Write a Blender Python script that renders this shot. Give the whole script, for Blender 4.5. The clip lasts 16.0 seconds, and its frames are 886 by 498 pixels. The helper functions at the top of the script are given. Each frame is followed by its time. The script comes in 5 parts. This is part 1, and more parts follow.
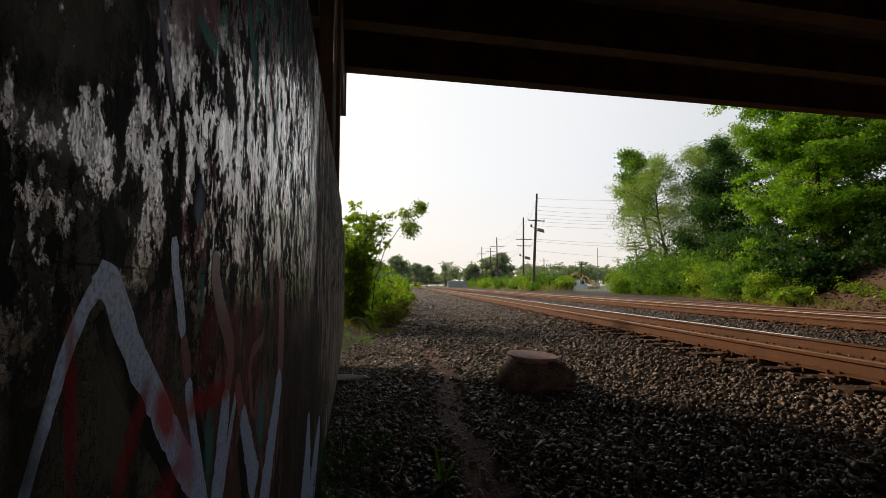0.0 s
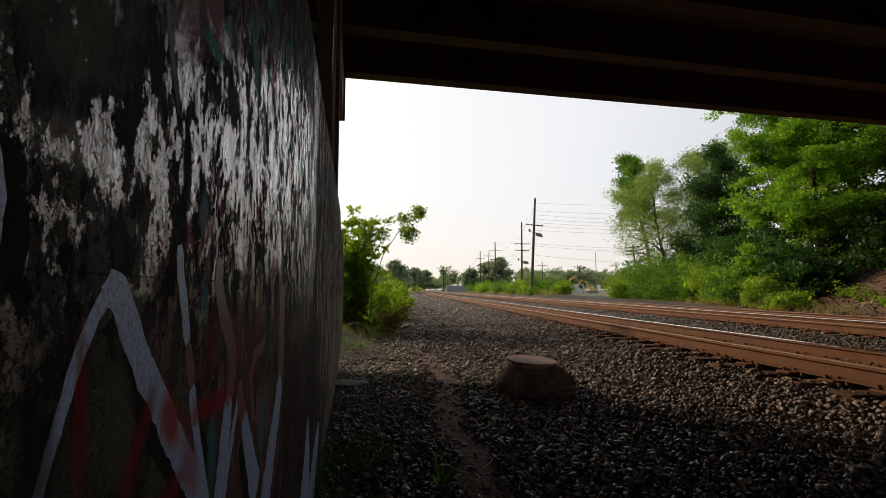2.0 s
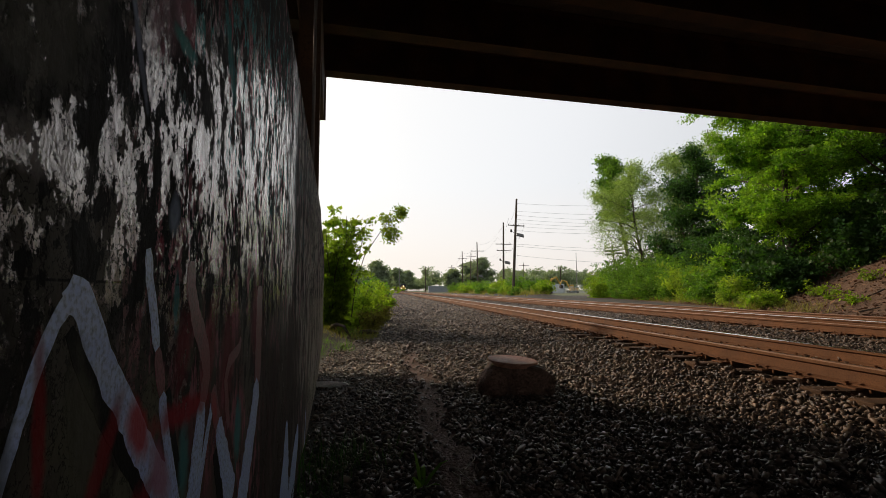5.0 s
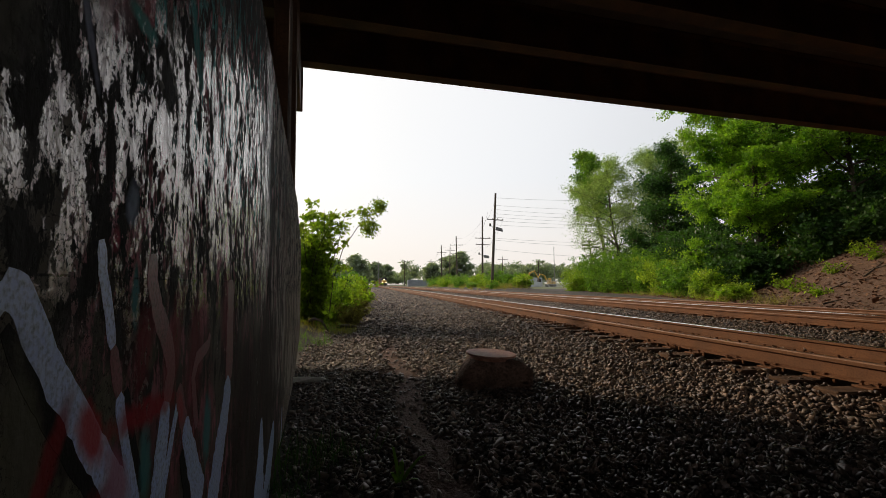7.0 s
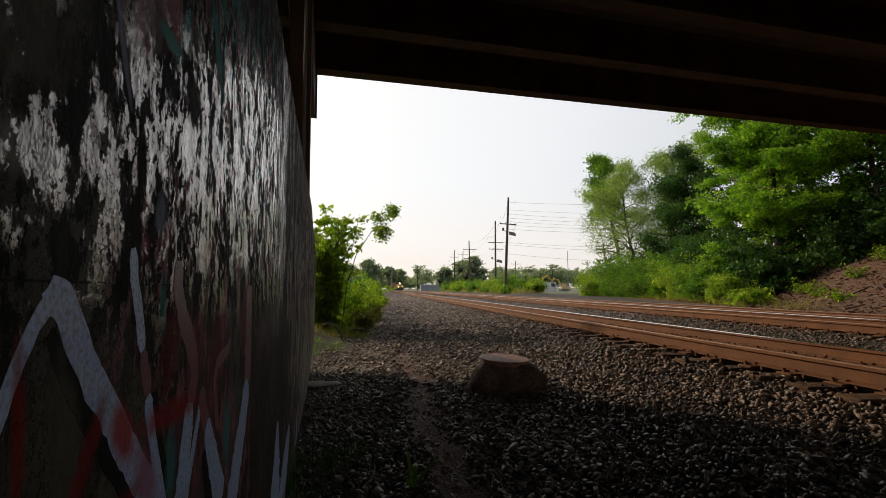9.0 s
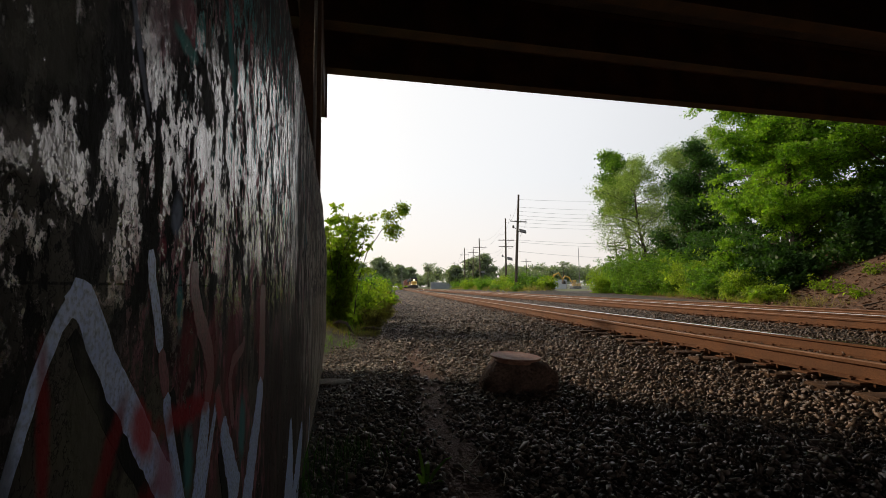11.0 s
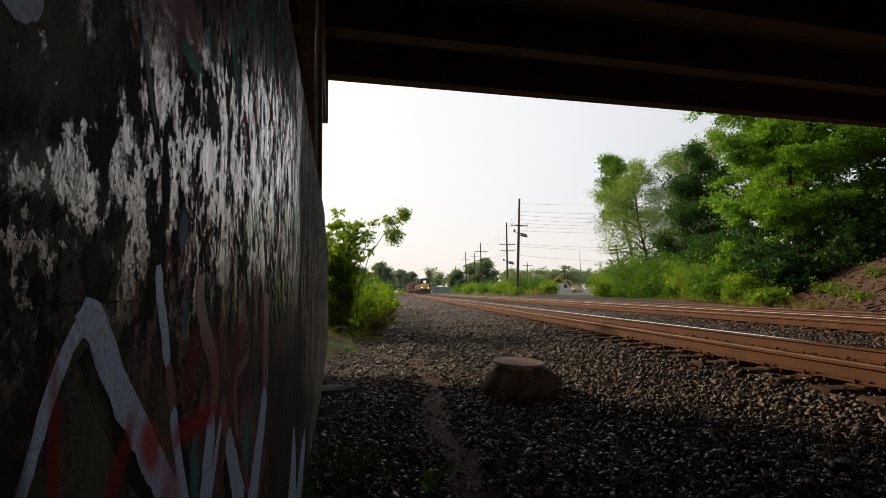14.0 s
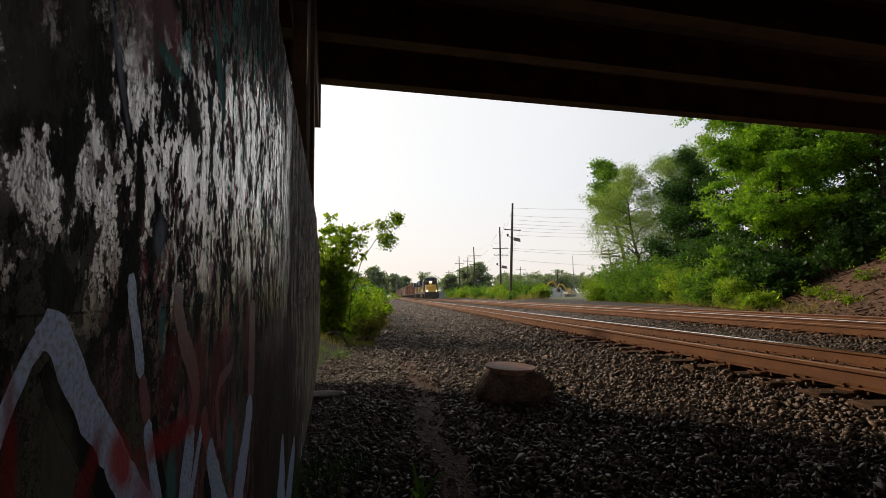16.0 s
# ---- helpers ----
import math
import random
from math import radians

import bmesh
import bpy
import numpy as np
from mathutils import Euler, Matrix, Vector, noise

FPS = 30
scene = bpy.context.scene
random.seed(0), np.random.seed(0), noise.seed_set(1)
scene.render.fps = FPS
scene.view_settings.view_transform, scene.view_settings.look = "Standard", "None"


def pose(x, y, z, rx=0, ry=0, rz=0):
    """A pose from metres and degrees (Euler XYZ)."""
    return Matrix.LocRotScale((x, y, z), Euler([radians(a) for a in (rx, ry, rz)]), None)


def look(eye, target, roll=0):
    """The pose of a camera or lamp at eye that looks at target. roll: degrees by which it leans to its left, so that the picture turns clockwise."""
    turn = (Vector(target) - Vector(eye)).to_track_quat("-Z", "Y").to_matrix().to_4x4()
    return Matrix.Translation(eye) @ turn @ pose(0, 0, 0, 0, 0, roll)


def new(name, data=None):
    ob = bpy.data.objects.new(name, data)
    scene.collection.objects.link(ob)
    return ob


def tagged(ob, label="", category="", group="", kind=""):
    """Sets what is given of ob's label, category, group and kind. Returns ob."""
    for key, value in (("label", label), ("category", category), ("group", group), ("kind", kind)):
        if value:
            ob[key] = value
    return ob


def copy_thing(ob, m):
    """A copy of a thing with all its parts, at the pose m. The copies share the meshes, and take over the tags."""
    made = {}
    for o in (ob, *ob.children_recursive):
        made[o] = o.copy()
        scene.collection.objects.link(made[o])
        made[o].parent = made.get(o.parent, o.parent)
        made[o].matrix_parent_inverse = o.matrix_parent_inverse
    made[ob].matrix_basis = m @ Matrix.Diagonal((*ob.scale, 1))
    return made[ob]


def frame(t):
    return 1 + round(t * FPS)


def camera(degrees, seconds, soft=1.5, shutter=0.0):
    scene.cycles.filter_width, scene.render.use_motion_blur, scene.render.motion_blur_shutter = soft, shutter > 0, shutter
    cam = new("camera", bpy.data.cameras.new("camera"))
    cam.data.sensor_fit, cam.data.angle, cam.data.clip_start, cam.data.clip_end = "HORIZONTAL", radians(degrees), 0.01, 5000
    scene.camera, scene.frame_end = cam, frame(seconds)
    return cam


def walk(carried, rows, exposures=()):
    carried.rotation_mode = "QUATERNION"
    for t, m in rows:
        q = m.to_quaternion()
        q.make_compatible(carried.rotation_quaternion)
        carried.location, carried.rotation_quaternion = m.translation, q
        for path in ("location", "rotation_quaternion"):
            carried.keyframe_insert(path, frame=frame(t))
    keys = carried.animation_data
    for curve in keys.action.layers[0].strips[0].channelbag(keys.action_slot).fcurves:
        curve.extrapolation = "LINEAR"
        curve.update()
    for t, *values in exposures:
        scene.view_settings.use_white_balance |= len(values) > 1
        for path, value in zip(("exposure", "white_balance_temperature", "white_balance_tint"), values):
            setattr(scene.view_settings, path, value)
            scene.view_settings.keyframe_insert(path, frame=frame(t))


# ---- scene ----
cam = camera(87.2, 16.0, soft=0.6)
PATH = [
    (0, (0.0, -0.001, 1.1), (0.152, 1.987, 1.256), -0.0),
    (0.5, (0.001, -0.001, 1.098), (0.158, 1.986, 1.262), 0.0),
    (1, (0.0, -0.004, 1.1), (0.158, 1.982, 1.271), -0.0),
    (1.5, (-0.002, -0.008, 1.102), (0.154, 1.978, 1.274), 0.0),
    (2, (-0.006, -0.008, 1.104), (0.153, 1.978, 1.279), -0.0),
    (2.5, (-0.009, -0.01, 1.106), (0.15, 1.975, 1.285), -0.1),
    (3, (-0.005, -0.015, 1.107), (0.152, 1.97, 1.29), -0.1),
    (3.5, (-0.003, -0.015, 1.108), (0.157, 1.97, 1.294), -0.2),
    (4, (-0.004, -0.015, 1.109), (0.167, 1.969, 1.293), -0.2),
    (6.5, (0.011, 0.014, 1.106), (0.333, 1.981, 1.262), -0.4),
    (7, (0.008, 0.016, 1.107), (0.332, 1.984, 1.257), -0.4),
    (7.5, (0.008, 0.012, 1.107), (0.323, 1.98, 1.269), -0.5),
    (8, (0.004, 0.007, 1.113), (0.301, 1.978, 1.279), -0.4),
    (8.5, (0.007, -0.001, 1.11), (0.289, 1.972, 1.278), -0.4),
    (9, (0.004, -0.003, 1.109), (0.273, 1.971, 1.279), -0.4),
    (11.5, (-0.001, -0.002, 1.112), (0.222, 1.979, 1.272), -0.6),
    (12, (-0.002, 0.001, 1.112), (0.221, 1.982, 1.274), -0.6),
    (12.5, (0.0, 0.003, 1.121), (0.223, 1.983, 1.289), -0.7),
    (13, (-0.002, -0.001, 1.122), (0.219, 1.979, 1.295), -0.8),
    (13.5, (-0.005, -0.005, 1.123), (0.216, 1.975, 1.301), -0.8),
    (14, (-0.006, -0.005, 1.123), (0.215, 1.975, 1.303), -0.9),
    (14.5, (-0.002, -0.008, 1.122), (0.221, 1.971, 1.305), -0.9),
    (15, (0.001, -0.002, 1.123), (0.234, 1.976, 1.31), -0.9),
    (15.5, (0.008, 0.004, 1.124), (0.247, 1.981, 1.315), -1.0),
    (16, (0.01, 0.003, 1.128), (0.259, 1.978, 1.326), -1.0),
]
walk(cam, [(t, look(eye, target, roll)) for t, eye, target, roll in PATH])

# ---- light ----
SUN_TURN, SUN_HIGH = radians(40), radians(25)
world = bpy.data.worlds.new("world")
scene.world = world
world.use_nodes = True
wn, wl = world.node_tree.nodes, world.node_tree.links
sky = wn.new("ShaderNodeTexSky")
sky.sky_type, sky.sun_disc = "NISHITA", False
sky.sun_elevation, sky.sun_rotation = SUN_HIGH, -SUN_TURN
sky.air_density, sky.dust_density, sky.ozone_density = 1.0, 4.0, 1.0
# summer haze: a pale veil over the sky, brighter towards the sun
geo = wn.new("ShaderNodeTexCoord")
dot = wn.new("ShaderNodeVectorMath")
dot.operation = "DOT_PRODUCT"
dot.inputs[1].default_value = (-math.sin(SUN_TURN) * math.cos(SUN_HIGH), math.cos(SUN_TURN) * math.cos(SUN_HIGH), math.sin(SUN_HIGH))
veil = wn.new("ShaderNodeValToRGB")
veil.color_ramp.elements[0].position, veil.color_ramp.elements[0].color = 0.0, (0.45, 0.46, 0.48, 1)
veil.color_ramp.elements[1].position, veil.color_ramp.elements[1].color = 1.0, (1.0, 0.97, 0.92, 1)
for place, colour in ((0.45, (0.81, 0.82, 0.84, 1)), (0.75, (0.86, 0.86, 0.86, 1))):
    veil.color_ramp.elements.new(place).color = colour
veil.color_ramp.interpolation = "B_SPLINE"
low = wn.new("ShaderNodeSeparateXYZ")
wl.new(geo.outputs["Generated"], dot.inputs[0]), wl.new(dot.outputs["Value"], veil.inputs[0]), wl.new(geo.outputs["Generated"], low.inputs[0])
band = wn.new("ShaderNodeMapRange")
band.inputs[1].default_value, band.inputs[2].default_value, band.inputs[3].default_value, band.inputs[4].default_value = 0.0, 0.22, 0.75, 0.0
wl.new(low.outputs[2], band.inputs[0])
rosy = wn.new("ShaderNodeMix")
rosy.data_type = "RGBA"
rosy.inputs[7].default_value = (0.90, 0.80, 0.72, 1)
wl.new(band.outputs[0], rosy.inputs[0]), wl.new(veil.outputs[0], rosy.inputs[6])
dim = wn.new("ShaderNodeMix")
dim.data_type, dim.blend_type = "RGBA", "MULTIPLY"
dim.inputs[0].default_value, dim.inputs[7].default_value = 1.0, (0.12, 0.12, 0.12, 1)
wl.new(sky.outputs[0], dim.inputs[6])
both = wn.new("ShaderNodeMix")
both.data_type = "RGBA"
both.inputs[0].default_value = 0.9
wl.new(dim.outputs[2], both.inputs[6]), wl.new(rosy.outputs[2], both.inputs[7])
wl.new(both.outputs[2], wn["Background"].inputs[0])
wn["Background"].inputs[1].default_value = 1.15
sun = new("sun", bpy.data.lights.new("sun", "SUN"))
sun.data.energy, sun.data.angle, sun.data.color = 2.7, radians(4.0), (1.0, 0.76, 0.52)
to_sun = Vector((-math.sin(SUN_TURN) * math.cos(SUN_HIGH), math.cos(SUN_TURN) * math.cos(SUN_HIGH), math.sin(SUN_HIGH)))
sun.matrix_world = look(to_sun * 50, (0, 0, 0))
scene.view_settings.exposure = 0.0

# ---- materials ----


def mat(name, c1, c2, scale=8.0, fine=60.0, rough=0.8, bump=0.3, metal=0.0, depth=0.01, vary=0.0, stretch=(1, 1, 1), spec=0.5, c3=None, low=0.35, high=0.65):
    """Two colours mixed by coarse noise, a third by fine noise, with relief."""
    m = bpy.data.materials.new(name)
    m.use_nodes = True
    n, l = m.node_tree.nodes, m.node_tree.links
    p = n["Principled BSDF"]
    co = n.new("ShaderNodeTexCoord")
    mp = n.new("ShaderNodeMapping")
    mp.inputs["Scale"].default_value = stretch
    l.new(co.outputs["Object"], mp.inputs[0])
    a = n.new("ShaderNodeTexNoise")
    a.inputs["Scale"].default_value, a.inputs["Detail"].default_value = scale, 6
    b = n.new("ShaderNodeTexNoise")
    b.inputs["Scale"].default_value, b.inputs["Detail"].default_value = fine, 5
    l.new(mp.outputs[0], a.inputs[0]), l.new(mp.outputs[0], b.inputs[0])
    r = n.new("ShaderNodeValToRGB")
    r.color_ramp.elements[0].position, r.color_ramp.elements[1].position = low, high
    r.color_ramp.elements[0].color, r.color_ramp.elements[1].color = (*c1, 1), (*c2, 1)
    l.new(a.outputs[0], r.inputs[0])
    mx = n.new("ShaderNodeMix")
    mx.data_type = "RGBA"
    mx.inputs[7].default_value = (*(c3 or [0.55 * (u + v) / 2 for u, v in zip(c1, c2)]), 1)
    r2 = n.new("ShaderNodeMapRange")
    r2.inputs[1].default_value, r2.inputs[2].default_value, r2.inputs[4].default_value = 0.45, 0.75, 0.8
    l.new(b.outputs[0], r2.inputs[0]), l.new(r2.outputs[0], mx.inputs[0]), l.new(r.outputs[0], mx.inputs[6])
    last = mx.outputs[2]
    if vary:
        oi, gi = n.new("ShaderNodeObjectInfo"), n.new("ShaderNodeNewGeometry")
        ad = n.new("ShaderNodeMath")
        ad.operation = "ADD"
        l.new(oi.outputs["Random"], ad.inputs[0]), l.new(gi.outputs["Random Per Island"], ad.inputs[1])
        fr = n.new("ShaderNodeMath")
        fr.operation = "FRACT"
        l.new(ad.outputs[0], fr.inputs[0])
        vr = n.new("ShaderNodeMapRange")
        vr.inputs[3].default_value, vr.inputs[4].default_value = 1 - vary, 1 + vary
        l.new(fr.outputs[0], vr.inputs[0])
        hs = n.new("ShaderNodeHueSaturation")
        l.new(vr.outputs[0], hs.inputs["Value"]), l.new(last, hs.inputs["Color"])
        last = hs.outputs[0]
    l.new(last, p.inputs["Base Color"])
    p.inputs["Metallic"].default_value, p.inputs["Specular IOR Level"].default_value = metal, spec
    rr = n.new("ShaderNodeMapRange")
    rr.inputs[3].default_value, rr.inputs[4].default_value = max(0.05, rough - 0.15), min(1, rough + 0.15)
    l.new(a.outputs[0], rr.inputs[0]), l.new(rr.outputs[0], p.inputs["Roughness"])
    if bump:
        bp = n.new("ShaderNodeBump")
        bp.inputs["Strength"].default_value, bp.inputs["Distance"].default_value = bump, depth
        l.new(b.outputs[0], bp.inputs["Height"]), l.new(bp.outputs[0], p.inputs["Normal"])
    return m


def leaf_mat(name, c1, c2, scale=0.8, through_light=0.45):
    """Leaves: varied green, a little gloss, light passing through."""
    m = mat(name, c1, c2, scale, 9, 0.5, 0, vary=0.35, spec=0.35)
    n, l = m.node_tree.nodes, m.node_tree.links
    p = n["Principled BSDF"]
    tr = n.new("ShaderNodeBsdfTranslucent")
    src = p.inputs["Base Color"].links[0].from_socket
    g = n.new("ShaderNodeMix")
    g.data_type, g.blend_type = "RGBA", "MULTIPLY"
    g.inputs[0].default_value, g.inputs[7].default_value = 1, (1.25, 1.5, 0.5, 1)
    l.new(src, g.inputs[6]), l.new(g.outputs[2], tr.inputs[0])
    ms = n.new("ShaderNodeMixShader")
    ms.inputs[0].default_value = through_light
    l.new(p.outputs[0], ms.inputs[1]), l.new(tr.outputs[0], ms.inputs[2])
    l.new(ms.outputs[0], n["Material Output"].inputs[0])
    return m


def glow(name, colour, power):
    m = bpy.data.materials.new(name)
    m.use_nodes = True
    p = m.node_tree.nodes["Principled BSDF"]
    p.inputs["Base Color"].default_value = (*colour, 1)
    p.inputs["Emission Color"].default_value, p.inputs["Emission Strength"].default_value = (*colour, 1), power
    return m


DARK_STEEL = mat("weathered steel", (0.055, 0.034, 0.023), (0.13, 0.066, 0.034), 1.2, 25, 0.8, 0.3, 0.0, spec=0.25)
GREY_STEEL = mat("galvanised steel", (0.17, 0.16, 0.15), (0.26, 0.25, 0.23), 4, 60, 0.7, 0.1, 0.0, spec=0.3)
DECK = mat("stained deck concrete", (0.10, 0.09, 0.08), (0.17, 0.15, 0.13), 1.5, 20, 0.9, 0.3)
RUST = mat("rusted rail", (0.122, 0.057, 0.028), (0.185, 0.087, 0.042), 3, 60, 0.8, 0.25, 0.0, 0.003, spec=0.25, c3=(0.085, 0.035, 0.018))
POLISHED = mat("polished rail head", (0.62, 0.60, 0.58), (0.72, 0.70, 0.68), 8, 90, 0.2, 0.05, 1.0, 0.001, c3=(0.5, 0.47, 0.44))
# brown here stands for a head without gleam; the siding's is really dull
DULL_GLEAMLESS_HEAD = mat("dull gleamless rail head", (0.22, 0.12, 0.075), (0.30, 0.18, 0.12), 8, 90, 0.55, 0.05, 0.4, 0.001)
TIE = mat("weathered tie", (0.075, 0.045, 0.03), (0.13, 0.08, 0.052), 5, 70, 0.9, 0.6, vary=0.3, stretch=(0.15, 1, 1), spec=0.2)
STONE = mat("ballast stone", (0.070, 0.053, 0.043), (0.152, 0.114, 0.088), 6, 90, 0.5, 0.3, depth=0.004, vary=0.75, spec=0.6, c3=(0.13, 0.070, 0.042))
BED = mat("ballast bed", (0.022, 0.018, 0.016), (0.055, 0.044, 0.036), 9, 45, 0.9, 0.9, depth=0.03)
WOOD_POLE = mat("creosoted pole", (0.06, 0.045, 0.035), (0.10, 0.075, 0.055), 2, 30, 0.85, 0.3, stretch=(1, 1, 0.1))
BARK = mat("bark", (0.055, 0.042, 0.032), (0.11, 0.085, 0.062), 5, 40, 0.9, 0.8, depth=0.02, stretch=(1, 1, 0.25))
LEAF_MAPLE = leaf_mat("broad leaf", (0.12, 0.245, 0.022), (0.27, 0.41, 0.045), 0.7, 0.62)
LEAF_GREY = leaf_mat("willow leaf", (0.20, 0.28, 0.10), (0.33, 0.40, 0.18), 0.6, 0.58)
LEAF_BUSH = leaf_mat("bush leaf", (0.16, 0.26, 0.028), (0.34, 0.40, 0.06), 0.9, 0.65)
LEAF_DARK = leaf_mat("ivy leaf", (0.035, 0.085, 0.020), (0.065, 0.14, 0.032))
LEAF_MID = leaf_mat("thicket leaf", (0.09, 0.19, 0.025), (0.19, 0.30, 0.045), 0.8, 0.55)
# distance haze is mixed into this leaf colour, paler and greyer than foliage
LEAF_HAZED = leaf_mat("haze-paled distant leaf", (0.20, 0.235, 0.205), (0.26, 0.295, 0.25), 0.08, 0.5)
GRASS = leaf_mat("grass blade", (0.09, 0.20, 0.025), (0.18, 0.29, 0.05), 2, 0.5)
DRY_GRASS = leaf_mat("dry grass blade", (0.22, 0.20, 0.07), (0.33, 0.27, 0.10), 2)
LITTER = mat("leaf litter", (0.11, 0.055, 0.031), (0.22, 0.118, 0.066), 30, 50, 0.9, 0.8, vary=0.6)

# ---- mesh tools ----


class Geo:
    """Gathers faces of several shapes for one mesh."""

    def __init__(self):
        self.v, self.f, self.m = [], [], []

    def add(self, verts, faces, slot=0):
        k = len(self.v)
        self.v += [tuple(p) for p in verts]
        self.f += [tuple(i + k for i in face) for face in faces]
        self.m += [slot] * len(faces)
        return self

    def box(self, x0, y0, z0, x1, y1, z1, bevel=0.0, slot=0, m=None):
        bm = bmesh.new()
        bmesh.ops.create_cube(bm, size=1)
        for v in bm.verts:
            v.co = Vector(((x0 + x1) / 2 + v.co.x * (x1 - x0), (y0 + y1) / 2 + v.co.y * (y1 - y0), (z0 + z1) / 2 + v.co.z * (z1 - z0)))
        if bevel:
            bmesh.ops.bevel(bm, geom=bm.edges[:], offset=bevel, segments=1, affect="EDGES")
        if m:
            bm.transform(m)
        bm.verts.index_update()
        self.add([v.co[:] for v in bm.verts], [[v.index for v in f.verts] for f in bm.faces], slot)
        bm.free()
        return self

    def tube(self, pts, radii, seg=8, slot=0, cap=True):
        pts = [Vector(p) for p in pts]
        if not hasattr(radii, "__len__"):
            radii = [radii] * len(pts)
        verts, faces, side = [], [], None
        for i, p in enumerate(pts):
            d = (pts[min(i + 1, len(pts) - 1)] - pts[max(i - 1, 0)]).normalized()
            ref = side if side is not None else (Vector((1, 0, 0)) if abs(d.x) < 0.8 else Vector((0, 1, 0)))
            side = (ref - d * ref.dot(d)).normalized()
            up = d.cross(side)
            verts += [p + (side * math.cos(2 * math.pi * k / seg) + up * math.sin(2 * math.pi * k / seg)) * radii[i] for k in range(seg)]
        for i in range(len(pts) - 1):
            for k in range(seg):
                a, b = i * seg + k, i * seg + (k + 1) % seg
                faces.append((a, b, b + seg, a + seg))
        if cap:
            faces += [tuple(range(seg))[::-1], tuple(range((len(pts) - 1) * seg, len(pts) * seg))]
        return self.add(verts, faces, slot)

    def lathe(self, profile, seg=24, centre=(0, 0), slot=0, wobble=None):
        verts, faces = [], []
        for r, z in profile:
            for k in range(seg):
                a = 2 * math.pi * k / seg
                s = wobble(a, z) if wobble else 1
                verts.append((centre[0] + r * s * math.cos(a), centre[1] + r * s * math.sin(a), z))
        for i in range(len(profile) - 1):
            for k in range(seg):
                a, b = i * seg + k, i * seg + (k + 1) % seg
                faces.append((a, b, b + seg, a + seg))
        faces += [tuple(range(seg))[::-1], tuple(range((len(profile) - 1) * seg, len(profile) * seg))]
        return self.add(verts, faces, slot)

    def prism(self, outline, y0, y1, slots=None):
        """An outline in x, z drawn out along y."""
        k = len(outline)
        verts = [(x, y0, z) for x, z in outline] + [(x, y1, z) for x, z in outline]
        for i in range(k):
            j = (i + 1) % k
            self.add([verts[i], verts[j], verts[j + k], verts[i + k]], [(0, 1, 2, 3)], slots[i] if slots else 0)
        return self.add(verts, [tuple(range(k))[::-1], tuple(range(k, 2 * k))])

    def mesh(self, name, mats, smooth=False):
        me = bpy.data.meshes.new(name)
        me.from_pydata(self.v, [], self.f)
        for m in mats if isinstance(mats, (list, tuple)) else [mats]:
            me.materials.append(m)
        me.polygons.foreach_set("material_index", self.m)
        if smooth:
            me.polygons.foreach_set("use_smooth", [True] * len(me.polygons))
        me.update()
        return me


def thing(name, label, category, m=None, group="", kind=""):
    ob = new(name)
    if m is not None:
        ob.matrix_world = m
    return tagged(ob, label, category, group, kind)


def part(name, geo, mats, parent, label="", smooth=False):
    ob = new(name, geo if isinstance(geo, bpy.types.Mesh) else geo.mesh(name, mats, smooth))
    ob.parent = parent
    return tagged(ob, label)


def solid(name, geo, mats, label, category, kind="", smooth=False, m=None):
    ob = new(name, geo.mesh(name, mats, smooth))
    if m is not None:
        ob.matrix_world = m
    return tagged(ob, label, category, "", kind)


def scatter_mesh(name, templates, places, turns, sizes, mats):
    """One mesh of many small copies of template (verts, faces) shapes."""
    rng = np.random.default_rng(len(places))
    pick = rng.integers(0, len(templates), len(places))
    vs, loops, starts, totals, base, at = [], [], [], [], 0, 0
    for k, (tv, tf) in enumerate(templates):
        idx = np.where(pick == k)[0]
        if not len(idx):
            continue
        tv = np.asarray(tv, float)
        v = np.einsum("nij,vj->nvi", turns[idx], tv) * sizes[idx][:, None, None] + places[idx][:, None, :]
        off = base + np.arange(len(idx)) * len(tv)
        flat = np.concatenate([np.asarray(f) for f in tf])
        lens = np.array([len(f) for f in tf])
        loops.append((flat[None, :] + off[:, None]).ravel())
        tot = np.tile(lens, len(idx))
        totals.append(tot)
        starts.append(at + np.concatenate([[0], np.cumsum(tot)[:-1]]))
        at += tot.sum()
        base += len(idx) * len(tv)
        vs.append(v.reshape(-1, 3))
    me = bpy.data.meshes.new(name)
    v, lp, st = np.concatenate(vs), np.concatenate(loops), np.concatenate(starts)
    me.vertices.add(len(v)), me.loops.add(len(lp)), me.polygons.add(len(st))
    me.vertices.foreach_set("co", v.ravel())
    me.loops.foreach_set("vertex_index", lp.astype(np.int32))
    me.polygons.foreach_set("loop_start", st.astype(np.int32))
    for m in mats:
        me.materials.append(m)
    me.update(calc_edges=True)
    me.validate()
    return me


def random_turns(n, rng, lean=None):
    """n random rotation matrices."""
    q = rng.normal(size=(n, 4))
    if lean is not None:
        a = rng.uniform(0, 2 * np.pi, n)
        q = np.stack([np.cos(a / 2), rng.normal(0, lean, n), rng.normal(0, lean, n), np.sin(a / 2)], 1)
    q /= np.linalg.norm(q, axis=1)[:, None]
    w, x, y, z = q.T
    return np.stack([1 - 2 * (y * y + z * z), 2 * (x * y - z * w), 2 * (x * z + y * w), 2 * (x * y + z * w), 1 - 2 * (x * x + z * z), 2 * (y * z - x * w),
                     2 * (x * z - y * w), 2 * (y * z + x * w), 1 - 2 * (x * x + y * y)], 1).reshape(-1, 3, 3)


